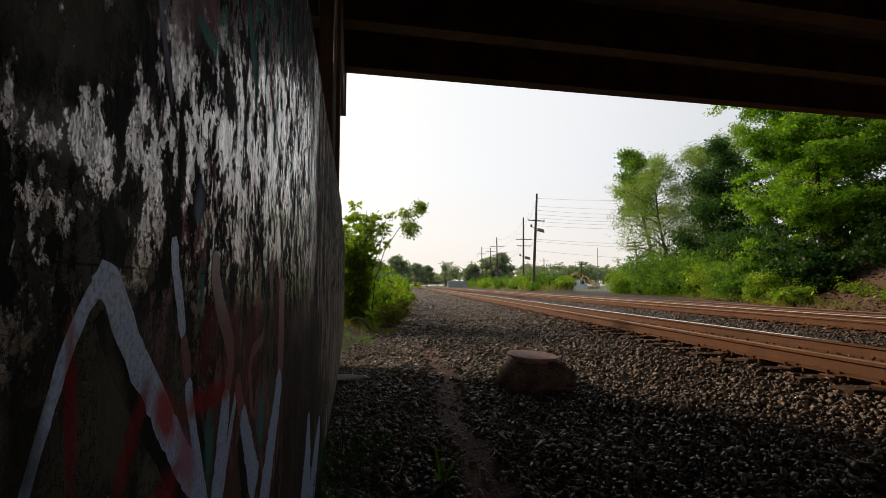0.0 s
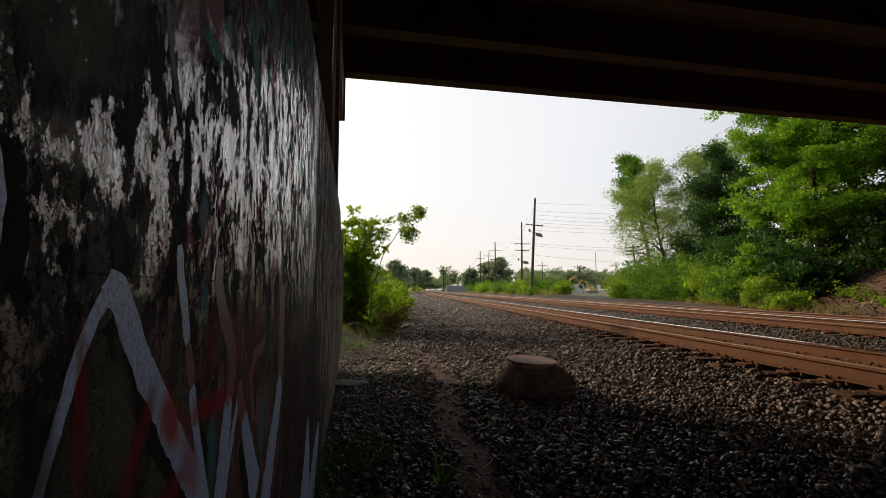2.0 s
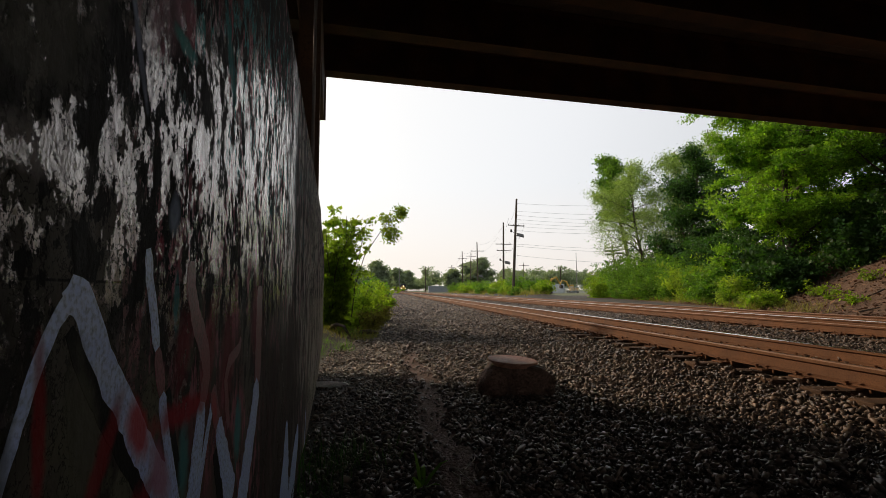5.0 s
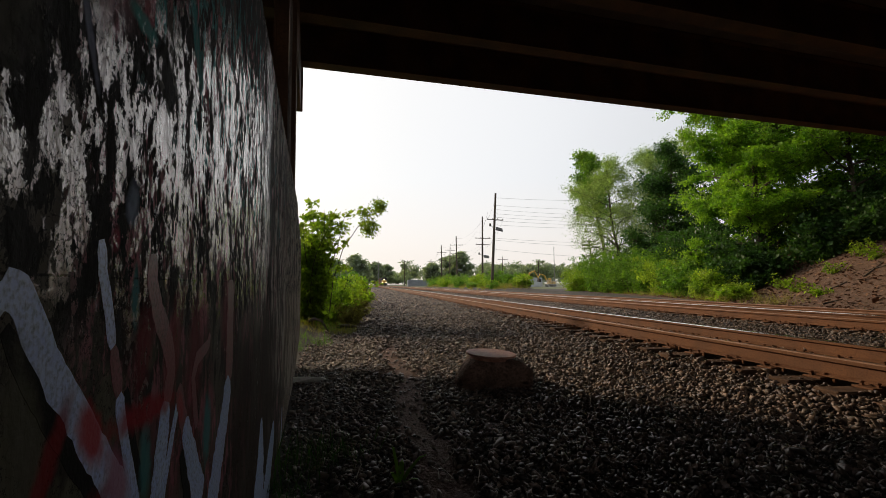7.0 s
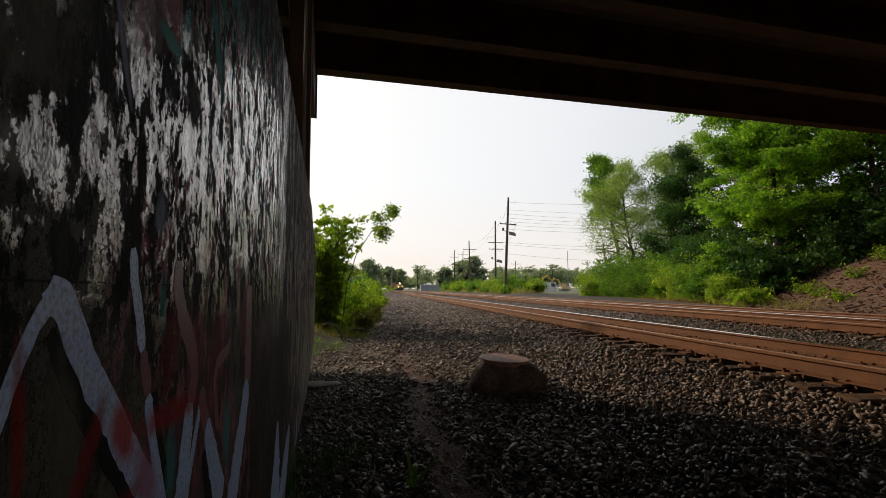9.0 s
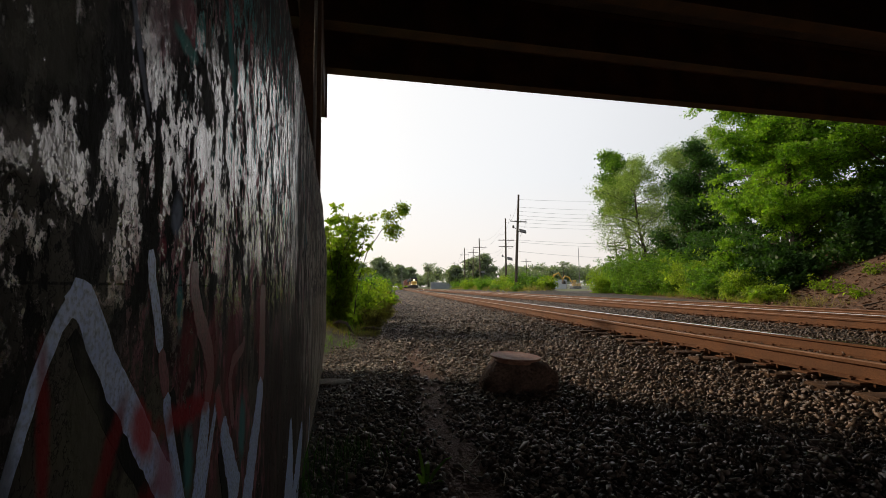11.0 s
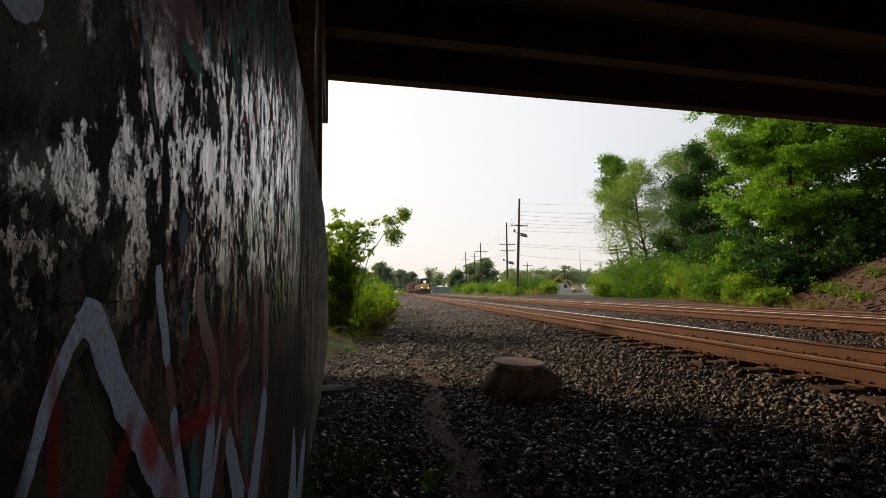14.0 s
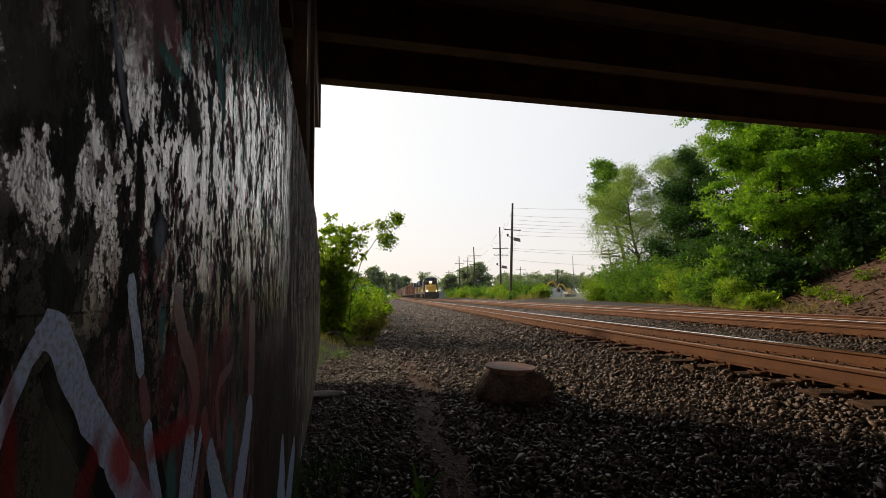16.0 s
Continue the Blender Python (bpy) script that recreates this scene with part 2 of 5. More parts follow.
def rock(seed, flat=0.7, count=11):
    """A crushed stone: the sharp-edged hull of a few random points."""
    rng = np.random.default_rng(seed)
    bm = bmesh.new()
    for p in rng.normal(0, 1, (count, 3)):
        bm.verts.new(Vector(p).normalized() * rng.uniform(0.42, 0.58))
    got = bmesh.ops.convex_hull(bm, input=bm.verts[:])
    bmesh.ops.delete(bm, geom=list({v for v in got["geom_interior"] if isinstance(v, bmesh.types.BMVert)}), context="VERTS")
    bm.verts.index_update()
    v = np.array([p.co[:] for p in bm.verts]) * np.array([1.25, rng.uniform(0.65, 0.95), flat * rng.uniform(0.65, 1.0)])
    f = [[p.index for p in q.verts] for q in bm.faces]
    bm.free()
    return v, f


ROCKS = [rock(k, 0.62, 9) for k in range(20)]
LEAF = [(np.array([(0, 0, 0), (0.28, 0.45, 0.06), (0, 1.0, -0.05), (-0.28, 0.45, 0.06)]), [(0, 1, 2), (0, 2, 3)])]
SLIM_LEAF = [(np.array([(0, 0, 0), (0.13, 0.5, 0.04), (0, 1.1, -0.12), (-0.13, 0.5, 0.04)]), [(0, 1, 2), (0, 2, 3)])]
BROAD_LEAF = [(np.array([(0, 0, 0), (0.36, 0.5, 0.07), (0, 1.0, -0.12), (-0.36, 0.5, 0.07)]), [(0, 1, 2), (0, 2, 3)])]


# ---- ground ----
def smooth(e0, e1, x):
    t = np.clip((x - e0) / (e1 - e0), 0, 1)
    return t * t * (3 - 2 * t)


def bank_foot(y):
    return 16.9 + 0.29 * (y - 15.4)


def ground_z(x, y):
    """Height of the ground: path, ballast shoulder, three track beds, wooded bank."""
    x, y = np.asarray(x, float), np.asarray(y, float)
    z = np.interp(x, [-40, -3, -1.2, -0.5, 0.3, 1.4, 2.9, 3.55, 6.5, 6.9, 8.2, 8.6, 11.4, 12.2, 16, 60], [0.3, 0.1, -0.22, -0.16, -0.02, 0.03, 0.12, 0.155, 0.155, 0.09, 0.09, 0.155, 0.155, 0.03, 0.08, 0.1])
    near = smooth(-12, -8, y) * (1 - smooth(34, 62, y))
    up = np.clip(x - bank_foot(y), 0, None)
    z = z + near * 3.6 * smooth(0, 9, up) * (x > 14)
    # the ground comes up behind the wall's end
    z = z + 0.35 * np.exp(-((x + 2.1) ** 2 / 1.2 + (y - 12.0) ** 2 / 6))
    # low grassy rise by the poles
    z = z + 0.5 * np.exp(-((x - 19.5) ** 2 / 9)) * smooth(50, 58, y) * (1 - smooth(135, 150, y))
    return z + 0.015 * np.sin(3.1 * x + 1.7 * y) * np.cos(2.3 * y - x)


def ground():
    xs = np.unique(np.concatenate([np.linspace(-900, -40, 18), np.arange(-40, -3, 1.5), np.arange(-3, 5, 0.16), np.arange(5, 16, 0.5), np.arange(16, 40, 0.7), np.arange(40, 80, 4), np.linspace(80, 900, 18)]))
    ys = np.unique(np.concatenate([np.linspace(-200, -12, 10), np.arange(-12, 14, 0.25), np.arange(14, 60, 0.8), np.arange(60, 160, 4), np.linspace(160, 1800, 30)]))
    X, Y = np.meshgrid(xs, ys)
    Z = ground_z(X, Y)
    g = Geo()
    g.v = [tuple(p) for p in np.stack([X, Y, Z], -1).reshape(-1, 3)]
    w = len(xs)
    g.f = [(j * w + i, j * w + i + 1, (j + 1) * w + i + 1, (j + 1) * w + i) for j in range(len(ys) - 1) for i in range(w - 1)]
    g.m = [0] * len(g.f)
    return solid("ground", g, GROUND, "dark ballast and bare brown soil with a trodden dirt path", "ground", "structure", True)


def ground_material():
    """Ballast bed, dirt path, leaf litter on the bank, green further out, told apart by place."""
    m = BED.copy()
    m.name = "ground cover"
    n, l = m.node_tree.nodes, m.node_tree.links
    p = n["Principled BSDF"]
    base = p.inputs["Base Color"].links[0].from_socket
    co = n.new("ShaderNodeTexCoord")
    sep = n.new("ShaderNodeSeparateXYZ")
    l.new(co.outputs["Object"], sep.inputs[0])
    wob = n.new("ShaderNodeTexNoise")
    wob.inputs["Scale"].default_value, wob.inputs["Detail"].default_value = 2.2, 6
    l.new(co.outputs["Object"], wob.inputs[0])

    def calc(op, a, b=None, c=None):
        k = n.new("ShaderNodeMath")
        k.operation = op
        for i, v in enumerate((a, b, c)):
            if v is not None:
                l.new(v, k.inputs[i]) if hasattr(v, "node") else setattr(k.inputs[i], "default_value", v)
        return k.outputs[0]

    def ramp(v, a, b):
        k = n.new("ShaderNodeMapRange")
        k.interpolation_type = "SMOOTHSTEP"
        k.inputs[1].default_value, k.inputs[2].default_value = a, b
        l.new(v, k.inputs[0])
        return k.outputs[0]

    def blend(mask, under, colour):
        k = n.new("ShaderNodeMix")
        k.data_type = "RGBA"
        l.new(mask, k.inputs[0]), l.new(under, k.inputs[6])
        l.new(colour, k.inputs[7]) if hasattr(colour, "node") else setattr(k.inputs[7], "default_value", (*colour, 1))
        return k.outputs[2]
    x, y = sep.outputs[0], sep.outputs[1]
    shift = calc("MULTIPLY_ADD", wob.outputs[0], 0.5, -0.25)
    off = calc("ABSOLUTE", calc("ADD", calc("SUBTRACT", x, 0.43), shift))
    path_mask = calc("MULTIPLY", ramp(off, 0.27, 0.10), ramp(y, 9.4, 8.4))
    soil = n.new("ShaderNodeValToRGB")
    soil.color_ramp.elements[0].color, soil.color_ramp.elements[1].color = (0.055, 0.027, 0.019, 1), (0.15, 0.080, 0.055, 1)
    l.new(wob.outputs[0], soil.inputs[0])
    c = blend(path_mask, base, soil.outputs[0])
    foot = calc("MULTIPLY_ADD", y, 0.29, 12.4)
    litter = n.new("ShaderNodeValToRGB")
    litter.color_ramp.elements[0].color, litter.color_ramp.elements[1].color = (0.055, 0.030, 0.019, 1), (0.15, 0.082, 0.048, 1)
    fine = n.new("ShaderNodeTexNoise")
    fine.inputs["Scale"].default_value, fine.inputs["Detail"].default_value = 5, 8
    l.new(co.outputs["Object"], fine.inputs[0]), l.new(fine.outputs[0], litter.inputs[0])
    over = calc("ADD", calc("SUBTRACT", x, foot), calc("MULTIPLY", shift, 3))
    c = blend(ramp(over, -2.2, -0.6), c, litter.outputs[0])
    green = calc("MULTIPLY", ramp(y, 70, 90), ramp(x, 17, 19))
    left = calc("MULTIPLY", ramp(calc("ADD", x, shift), -1.3, -1.8), ramp(y, 9.5, 11))
    c = blend(calc("MAXIMUM", green, left), c, (0.10, 0.115, 0.045))
    l.new(c, p.inputs["Base Color"])
    return m


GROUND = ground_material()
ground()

# ---- concrete wall with graffiti ----
WALL_AT = pose(-0.2186, -0.0243, 0, 0, 0, 6.36)


def wall_material():
    """Old painted concrete: dark grime, flaked layers of paint, traces of colour, a worn gloss."""
    m = bpy.data.materials.new("painted flaking concrete")
    m.use_nodes = True
    n, l = m.node_tree.nodes, m.node_tree.links
    p = n["Principled BSDF"]
    co = n.new("ShaderNodeTexCoord")
    sep = n.new("ShaderNodeSeparateXYZ")
    l.new(co.outputs["Object"], sep.inputs[0])

    def noise_at(scale, detail=6, stretch=(1, 1, 1), rough=0.55, move=0.0):
        mp = n.new("ShaderNodeMapping")
        mp.inputs["Scale"].default_value, mp.inputs["Location"].default_value = stretch, (move, move, move)
        l.new(co.outputs["Object"], mp.inputs[0])
        t = n.new("ShaderNodeTexNoise")
        t.inputs["Scale"].default_value, t.inputs["Detail"].default_value, t.inputs["Roughness"].default_value = scale, detail, rough
        l.new(mp.outputs[0], t.inputs[0])
        return t.outputs[0]

    def ramp(v, a, b, c=0.0, d=1.0):
        k = n.new("ShaderNodeMapRange")
        k.interpolation_type = "SMOOTHSTEP"
        for i, q in enumerate((a, b, c, d)):
            k.inputs[i + 1].default_value = q
        l.new(v, k.inputs[0])
        return k.outputs[0]

    def mul(a, b):
        k = n.new("ShaderNodeMath")
        k.operation = "MULTIPLY"
        l.new(a, k.inputs[0])
        if isinstance(b, float):
            k.inputs[1].default_value = b
        else:
            l.new(b, k.inputs[1])
        return k.outputs[0]

    def blend(mask, under, colour):
        k = n.new("ShaderNodeMix")
        k.data_type = "RGBA"
        l.new(mask, k.inputs[0])
        if isinstance(under, tuple):
            k.inputs[6].default_value = (*under, 1)
        else:
            l.new(under, k.inputs[6])
        k.inputs[7].default_value = (*colour, 1)
        return k.outputs[2]
    def add(a, b):
        k = n.new("ShaderNodeMath")
        for i, v in enumerate((a, b)):
            if isinstance(v, float):
                k.inputs[i].default_value = v
            else:
                l.new(v, k.inputs[i])
        return k.outputs[0]

    def lerp(t, a, b):
        k = n.new("ShaderNodeMix")
        l.new(t, k.inputs[0]), l.new(a, k.inputs[2]), l.new(b, k.inputs[3])
        return k.outputs[0]
    s, z = sep.outputs[1], sep.outputs[2]
    broad = noise_at(3.4, 4, (1, 1, 0.8))
    drip = noise_at(15, 7, (1, 1, 0.42), 0.66, 3.0)
    tiny = noise_at(190, 4, (1, 1, 1), 0.6, 5.0)
    grain = noise_at(10, 15, (1, 1, 0.68), 0.74, 19.0)
    blot = noise_at(14, 13, (1, 1, 0.62), 0.70, 47.0)
    rim = noise_at(70, 4, (1, 1, 0.95), 0.55, 61.0)
    wide_mid = noise_at(12, 7, (1, 1, 0.5), 0.66, 83.0)
    wide_far = noise_at(4.2, 8, (1, 1, 0.42), 0.72, 97.0)
    mid_on, far_on = mul(ramp(s, 0.75, 1.1), ramp(s, 2.6, 1.9)), ramp(s, 1.9, 3.0)
    # where the old gloss coat survives, and where it has come away
    keep = add(ramp(z, 0.96, 1.10, -0.10, -0.025), mul(ramp(s, 0.5, 0.75), ramp(z, 1.02, 1.12, 0.0, 0.02)))
    for a, u, long, wide, tilt, strength in COAT:
        mp = n.new("ShaderNodeMapping")
        mp.vector_type = "TEXTURE"
        mp.inputs["Location"].default_value, mp.inputs["Rotation"].default_value = (0, a, u), (radians(tilt), 0, 0)
        mp.inputs["Scale"].default_value = (10, long, wide)
        l.new(co.outputs["Object"], mp.inputs[0])
        far = n.new("ShaderNodeVectorMath")
        far.operation = "LENGTH"
        l.new(mp.outputs[0], far.inputs[0])
        keep = add(keep, ramp(far.outputs["Value"], 1.7, 0.3, 0.0, strength))
    fine = noise_at(64, 8, (1, 1, 0.8), 0.7, 29.0)
    level = add(add(grain, keep), add(mul(fine, 0.8), -0.40))
    coat = ramp(level, 0.50, 0.515)
    # curled rims of the flakes
    curl = mul(ramp(rim, 0.478, 0.494), ramp(rim, 0.522, 0.506))
    curl = mul(curl, ramp(s, 0.95, 0.6))
    whole = ramp(curl, 0.0, 1.0, 1.0, 0.0)
    pit = ramp(add(blot, mul(keep, -0.5)), 0.520, 0.532)
    gloss = mul(mul(coat, whole), ramp(pit, 0.0, 1.0, 1.0, 0.0))
    gloss = lerp(far_on, gloss, mul(mul(ramp(wide_far, 0.46, 0.51), ramp(z, 0.94, 1.10)), ramp(s, 3.2, 2.2)))
    c = blend(ramp(broad, 0.38, 0.62), (0.020, 0.018, 0.016), (0.090, 0.082, 0.066))
    c = blend(mul(coat, ramp(drip, 0.40, 0.58, 0.35, 1.0)), c, (0.27, 0.215, 0.205))
    c = blend(mul(ramp(level, 0.52, 0.545), ramp(drip, 0.50, 0.46)), c, (0.30, 0.22, 0.23))
    c = blend(mul(ramp(drip, 0.47, 0.54), mul(mul(ramp(noise_at(2.4, 3, move=9.0), 0.44, 0.54), ramp(s, 0.60, 0.78)), ramp(z, 1.30, 1.42))), c, (0.05, 0.22, 0.22))
    c = blend(mul(ramp(drip, 0.50, 0.43), mul(ramp(noise_at(2.6, 3, move=17.0), 0.43, 0.53), ramp(s, 0.5, 0.66))), c, (0.34, 0.13, 0.16))
    # bare grey-green concrete low down
    c = blend(mul(mul(ramp(z, 1.07, 1.0), ramp(noise_at(9, 4, move=2.0), 0.45, 0.56)), ramp(s, 1.0, 0.7)), c, (0.10, 0.098, 0.068))
    rose = mul(mul(ramp(noise_at(8, 3, (1, 1, 0.4), move=31.0), 0.42, 0.56), ramp(z, 1.16, 1.06)), mul(ramp(s, 0.66, 0.76), ramp(s, 2.4, 1.5)))
    c = blend(mul(rose, 0.45), c, (0.15, 0.035, 0.045))
    # fine vertical streaks further along
    streak = noise_at(9, 7, (1, 2.4, 0.09), 0.68, 7.0)
    c = blend(mul(mul(ramp(streak, 0.50, 0.56), far_on), 0.35), c, (0.30, 0.27, 0.235))
    c = blend(mul(mul(ramp(streak, 0.49, 0.42), far_on), 0.9), c, (0.022, 0.018, 0.015))
    c = blend(mul(mul(ramp(wide_mid, 0.47, 0.41), mid_on), 0.9), c, (0.012, 0.011, 0.010))
    c = blend(mul(ramp(wide_far, 0.51, 0.57), far_on), c, (0.42, 0.37, 0.32))
    c = blend(mul(mul(ramp(wide_far, 0.49, 0.42), far_on), 0.95), c, (0.022, 0.016, 0.012))
    # dark brown low down, pale worn streaks towards the wall's end
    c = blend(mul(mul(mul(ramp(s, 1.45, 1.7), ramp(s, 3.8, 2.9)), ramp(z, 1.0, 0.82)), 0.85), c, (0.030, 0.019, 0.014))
    c = blend(mul(mul(ramp(s, 3.6, 5.2), ramp(streak, 0.45, 0.53)), 0.9), c, (0.40, 0.35, 0.28))
    c = blend(ramp(curl, 0.0, 1.0, 0.0, 0.85), c, (0.010, 0.009, 0.008))
    c = blend(mul(pit, ramp(z, 0.98, 1.10)), c, (0.006, 0.006, 0.006))
    c = sprays(m, c)
    # a formwork joint
    c = blend(mul(mul(ramp(z, 1.1155, 1.117), ramp(z, 1.1195, 1.118)), ramp(drip, 0.42, 0.52)), c, (0.008, 0.008, 0.008))
    l.new(c, p.inputs["Base Color"])
    l.new(lerp(gloss, ramp(broad, 0.3, 0.7, 0.90, 0.75), ramp(blot, 0.38, 0.6, 0.08, 0.30)), p.inputs["Roughness"])
    l.new(ramp(gloss, 0.0, 1.0, 0.12, 1.0), p.inputs["Specular IOR Level"])
    p.inputs["Specular Tint"].default_value = (1.0, 0.86, 0.82, 1)
    height = n.new("ShaderNodeMath")
    height.operation = "MULTIPLY_ADD"
    height.inputs[1].default_value = 0.18
    l.new(tiny, height.inputs[0])
    step = n.new("ShaderNodeMath")
    step.operation = "ADD"
    wave = n.new("ShaderNodeMath")
    wave.operation = "MULTIPLY_ADD"
    wave.inputs[1].default_value = 2.2
    l.new(noise_at(16, 3, (1, 1, 0.6), 0.5, 71.0), wave.inputs[0]), l.new(drip, wave.inputs[2])
    l.new(ramp(level, 0.47, 0.53), step.inputs[0]), l.new(wave.outputs[0], step.inputs[1])
    l.new(step.outputs[0], height.inputs[2])
    bp = n.new("ShaderNodeBump")
    bp.inputs["Strength"].default_value, bp.inputs["Distance"].default_value = 1.0, 0.004
    l.new(height.outputs[0], bp.inputs["Height"]), l.new(bp.outputs[0], p.inputs["Normal"])
    return m


# the gloss coat on the wall: along, up, half length, half width, tilt, more (+) or less (-) of it
COAT = [(0.50, 1.225, 0.11, 0.028, 36, 0.10), (0.42, 1.217, 0.07, 0.020, 3, 0.035), (0.52, 1.315, 0.06, 0.018, 92, 0.09), (0.62, 1.40, 0.06, 0.025, 95, 0.05), (0.74, 1.32, 0.17, 0.09, 20, 0.030), (1.2, 1.44, 0.48, 0.26, 22, 0.028), (2.1, 1.6, 0.9, 0.45, 0, 0.02), (0.62, 1.50, 0.10, 0.08, 90, 0.03),
        (0.426, 1.307, 0.03, 0.014, 90, -0.14), (0.51, 1.365, 0.055, 0.017, 122, -0.17), (0.477, 1.261, 0.022, 0.011, 90, -0.15), (0.532, 1.257, 0.016, 0.016, 0, -0.16), (0.637, 1.268, 0.045, 0.013, 100, -0.17), (0.509, 1.195, 0.022, 0.018, 90, -0.15), (0.395, 1.185, 0.04, 0.016, 0, -0.10), (0.465, 1.148, 0.03, 0.025, 0, -0.13),
        (0.364, 1.31, 0.06, 0.05, 0, -0.08), (0.36, 1.26, 0.05, 0.03, 0, -0.08), (0.56, 1.45, 0.05, 0.03, 90, 0.04), (0.60, 1.13, 0.06, 0.025, 0, -0.03), (0.83, 1.43, 0.035, 0.03, 90, -0.10), (1.7, 2.15, 0.55, 0.22, 0, -0.14), (0.727, 1.473, 0.06, 0.018, 2, -0.06), (1.02, 1.60, 0.12, 0.03, 122, -0.09), (0.713, 1.215, 0.03, 0.02, 80, -0.12), (0.568, 1.385, 0.07, 0.010, 115, -0.10), (0.71, 1.535, 0.05, 0.03, 10, -0.05)]

# soft spray on the wall: along, up, half length, half width, tilt, colour, strength
SPRAYS = [(0.405, 1.218, 0.075, 0.022, 4, (0.27, 0.24, 0.22), 0.85), (0.47, 1.255, 0.03, 0.06, 20, (0.005, 0.005, 0.005), 0.8), (0.38, 1.32, 0.10, 0.07, 10, (0.17, 0.165, 0.135), 0.5), (0.47, 1.40, 0.05, 0.03, 90, (0.17, 0.16, 0.14), 0.45), (0.66, 1.50, 0.10, 0.06, 60, (0.34, 0.20, 0.23), 0.6), (0.568, 1.385, 0.075, 0.009, 115, (0.30, 0.33, 0.44), 0.85), (0.713, 1.215, 0.032, 0.022, 80, (0.24, 0.29, 0.40), 0.9), (0.727, 1.473, 0.06, 0.016, 2, (0.08, 0.33, 0.31), 0.85), (1.02, 1.595, 0.11, 0.028, 122, (0.05, 0.26, 0.26), 0.8), (0.71, 1.535, 0.06, 0.04, 10, (0.33, 0.15, 0.18), 0.7), (0.605, 1.43, 0.035, 0.02, 100, (0.36, 0.20, 0.22), 0.7),
          (0.372, 1.03, 0.10, 0.022, 92, (0.012, 0.011, 0.010), 0.85), (0.665, 1.165, 0.016, 0.012, 90, (0.30, 0.02, 0.05), 0.8), (0.495, 0.975, 0.09, 0.028, -72, (0.085, 0.082, 0.058), 0.9), (0.425, 1.0, 0.075, 0.010, 96, (0.26, 0.012, 0.018), 0.8), (0.535, 0.945, 0.075, 0.018, 58, (0.24, 0.012, 0.018), 0.8), (0.620, 0.945, 0.05, 0.026, -52, (0.44, 0.02, 0.035), 0.95), (0.70, 0.865, 0.06, 0.03, -55, (0.40, 0.13, 0.22), 0.8),
          (0.80, 0.925, 0.15, 0.022, -5, (0.34, 0.012, 0.025), 0.85), (0.60, 0.83, 0.09, 0.035, 30, (0.24, 0.012, 0.02), 0.8), (0.93, 1.0, 0.10, 0.05, 70, (0.26, 0.04, 0.05), 0.6), (0.78, 1.02, 0.07, 0.04, 80, (0.24, 0.03, 0.045), 0.6),
          (1.10, 0.97, 0.14, 0.07, 80, (0.24, 0.04, 0.055), 0.5), (0.985, 0.885, 0.04, 0.018, -60, (0.36, 0.02, 0.03), 0.85), (1.45, 1.05, 0.14, 0.08, 90, (0.22, 0.05, 0.07), 0.6),
          (1.225, 0.78, 0.08, 0.045, 95, (0.06, 0.24, 0.26), 0.85), (0.802, 0.85, 0.06, 0.026, 95, (0.06, 0.22, 0.23), 0.85), (0.737, 1.09, 0.045, 0.016, 95, (0.07, 0.24, 0.25), 0.8)]


def sprays(m, under):
    """Lays the soft spray patches over a colour."""
    n, l = m.node_tree.nodes, m.node_tree.links
    co = n.new("ShaderNodeTexCoord")
    wob = n.new("ShaderNodeTexNoise")
    wob.inputs["Scale"].default_value, wob.inputs["Detail"].default_value = 40, 6
    l.new(co.outputs["Object"], wob.inputs[0])
    for a, u, long, wide, tilt, colour, strength in SPRAYS:
        mp = n.new("ShaderNodeMapping")
        mp.vector_type = "TEXTURE"
        mp.inputs["Location"].default_value, mp.inputs["Rotation"].default_value, mp.inputs["Scale"].default_value = (0, a, u), (radians(tilt), 0, 0), (1, long, wide)
        l.new(co.outputs["Object"], mp.inputs[0])
        ln = n.new("ShaderNodeVectorMath")
        ln.operation = "LENGTH"
        l.new(mp.outputs[0], ln.inputs[0])
        ad = n.new("ShaderNodeMath")
        ad.operation = "MULTIPLY_ADD"
        ad.inputs[1].default_value = 0.9
        l.new(wob.outputs[0], ad.inputs[0]), l.new(ln.outputs["Value"], ad.inputs[2])
        k = n.new("ShaderNodeMapRange")
        k.interpolation_type = "SMOOTHSTEP"
        k.inputs[1].default_value, k.inputs[2].default_value, k.inputs[3].default_value, k.inputs[4].default_value = 0.9, 1.7, strength, 0.0
        l.new(ad.outputs[0], k.inputs[0])
        mx = n.new("ShaderNodeMix")
        mx.data_type = "RGBA"
        mx.inputs[7].default_value = (*colour, 1)
        l.new(k.outputs[0], mx.inputs[0]), l.new(under, mx.inputs[6])
        under = mx.outputs[2]
    return under


def paint(name, c1, c2, rough=0.5, spec=0.3):
    m = mat(name, c1, c2, 30, 160, rough, 0.6, 0, 0.002, c3=[0.25 * v for v in c1], spec=spec)
    p = m.node_tree.nodes["Principled BSDF"]
    m.node_tree.links.new(sprays(m, p.inputs["Base Color"].links[0].from_socket), p.inputs["Base Color"])
    return m


WALL_PAINT = wall_material()
PALE = paint("pale blue-white paint", (0.48, 0.60, 0.95), (0.60, 0.71, 0.98))
PINK = paint("rose paint", (0.17, 0.042, 0.058), (0.28, 0.085, 0.105))
BLACK_PAINT = paint("black paint", (0.005, 0.005, 0.005), (0.010, 0.009, 0.009), 0.8, 0.1)


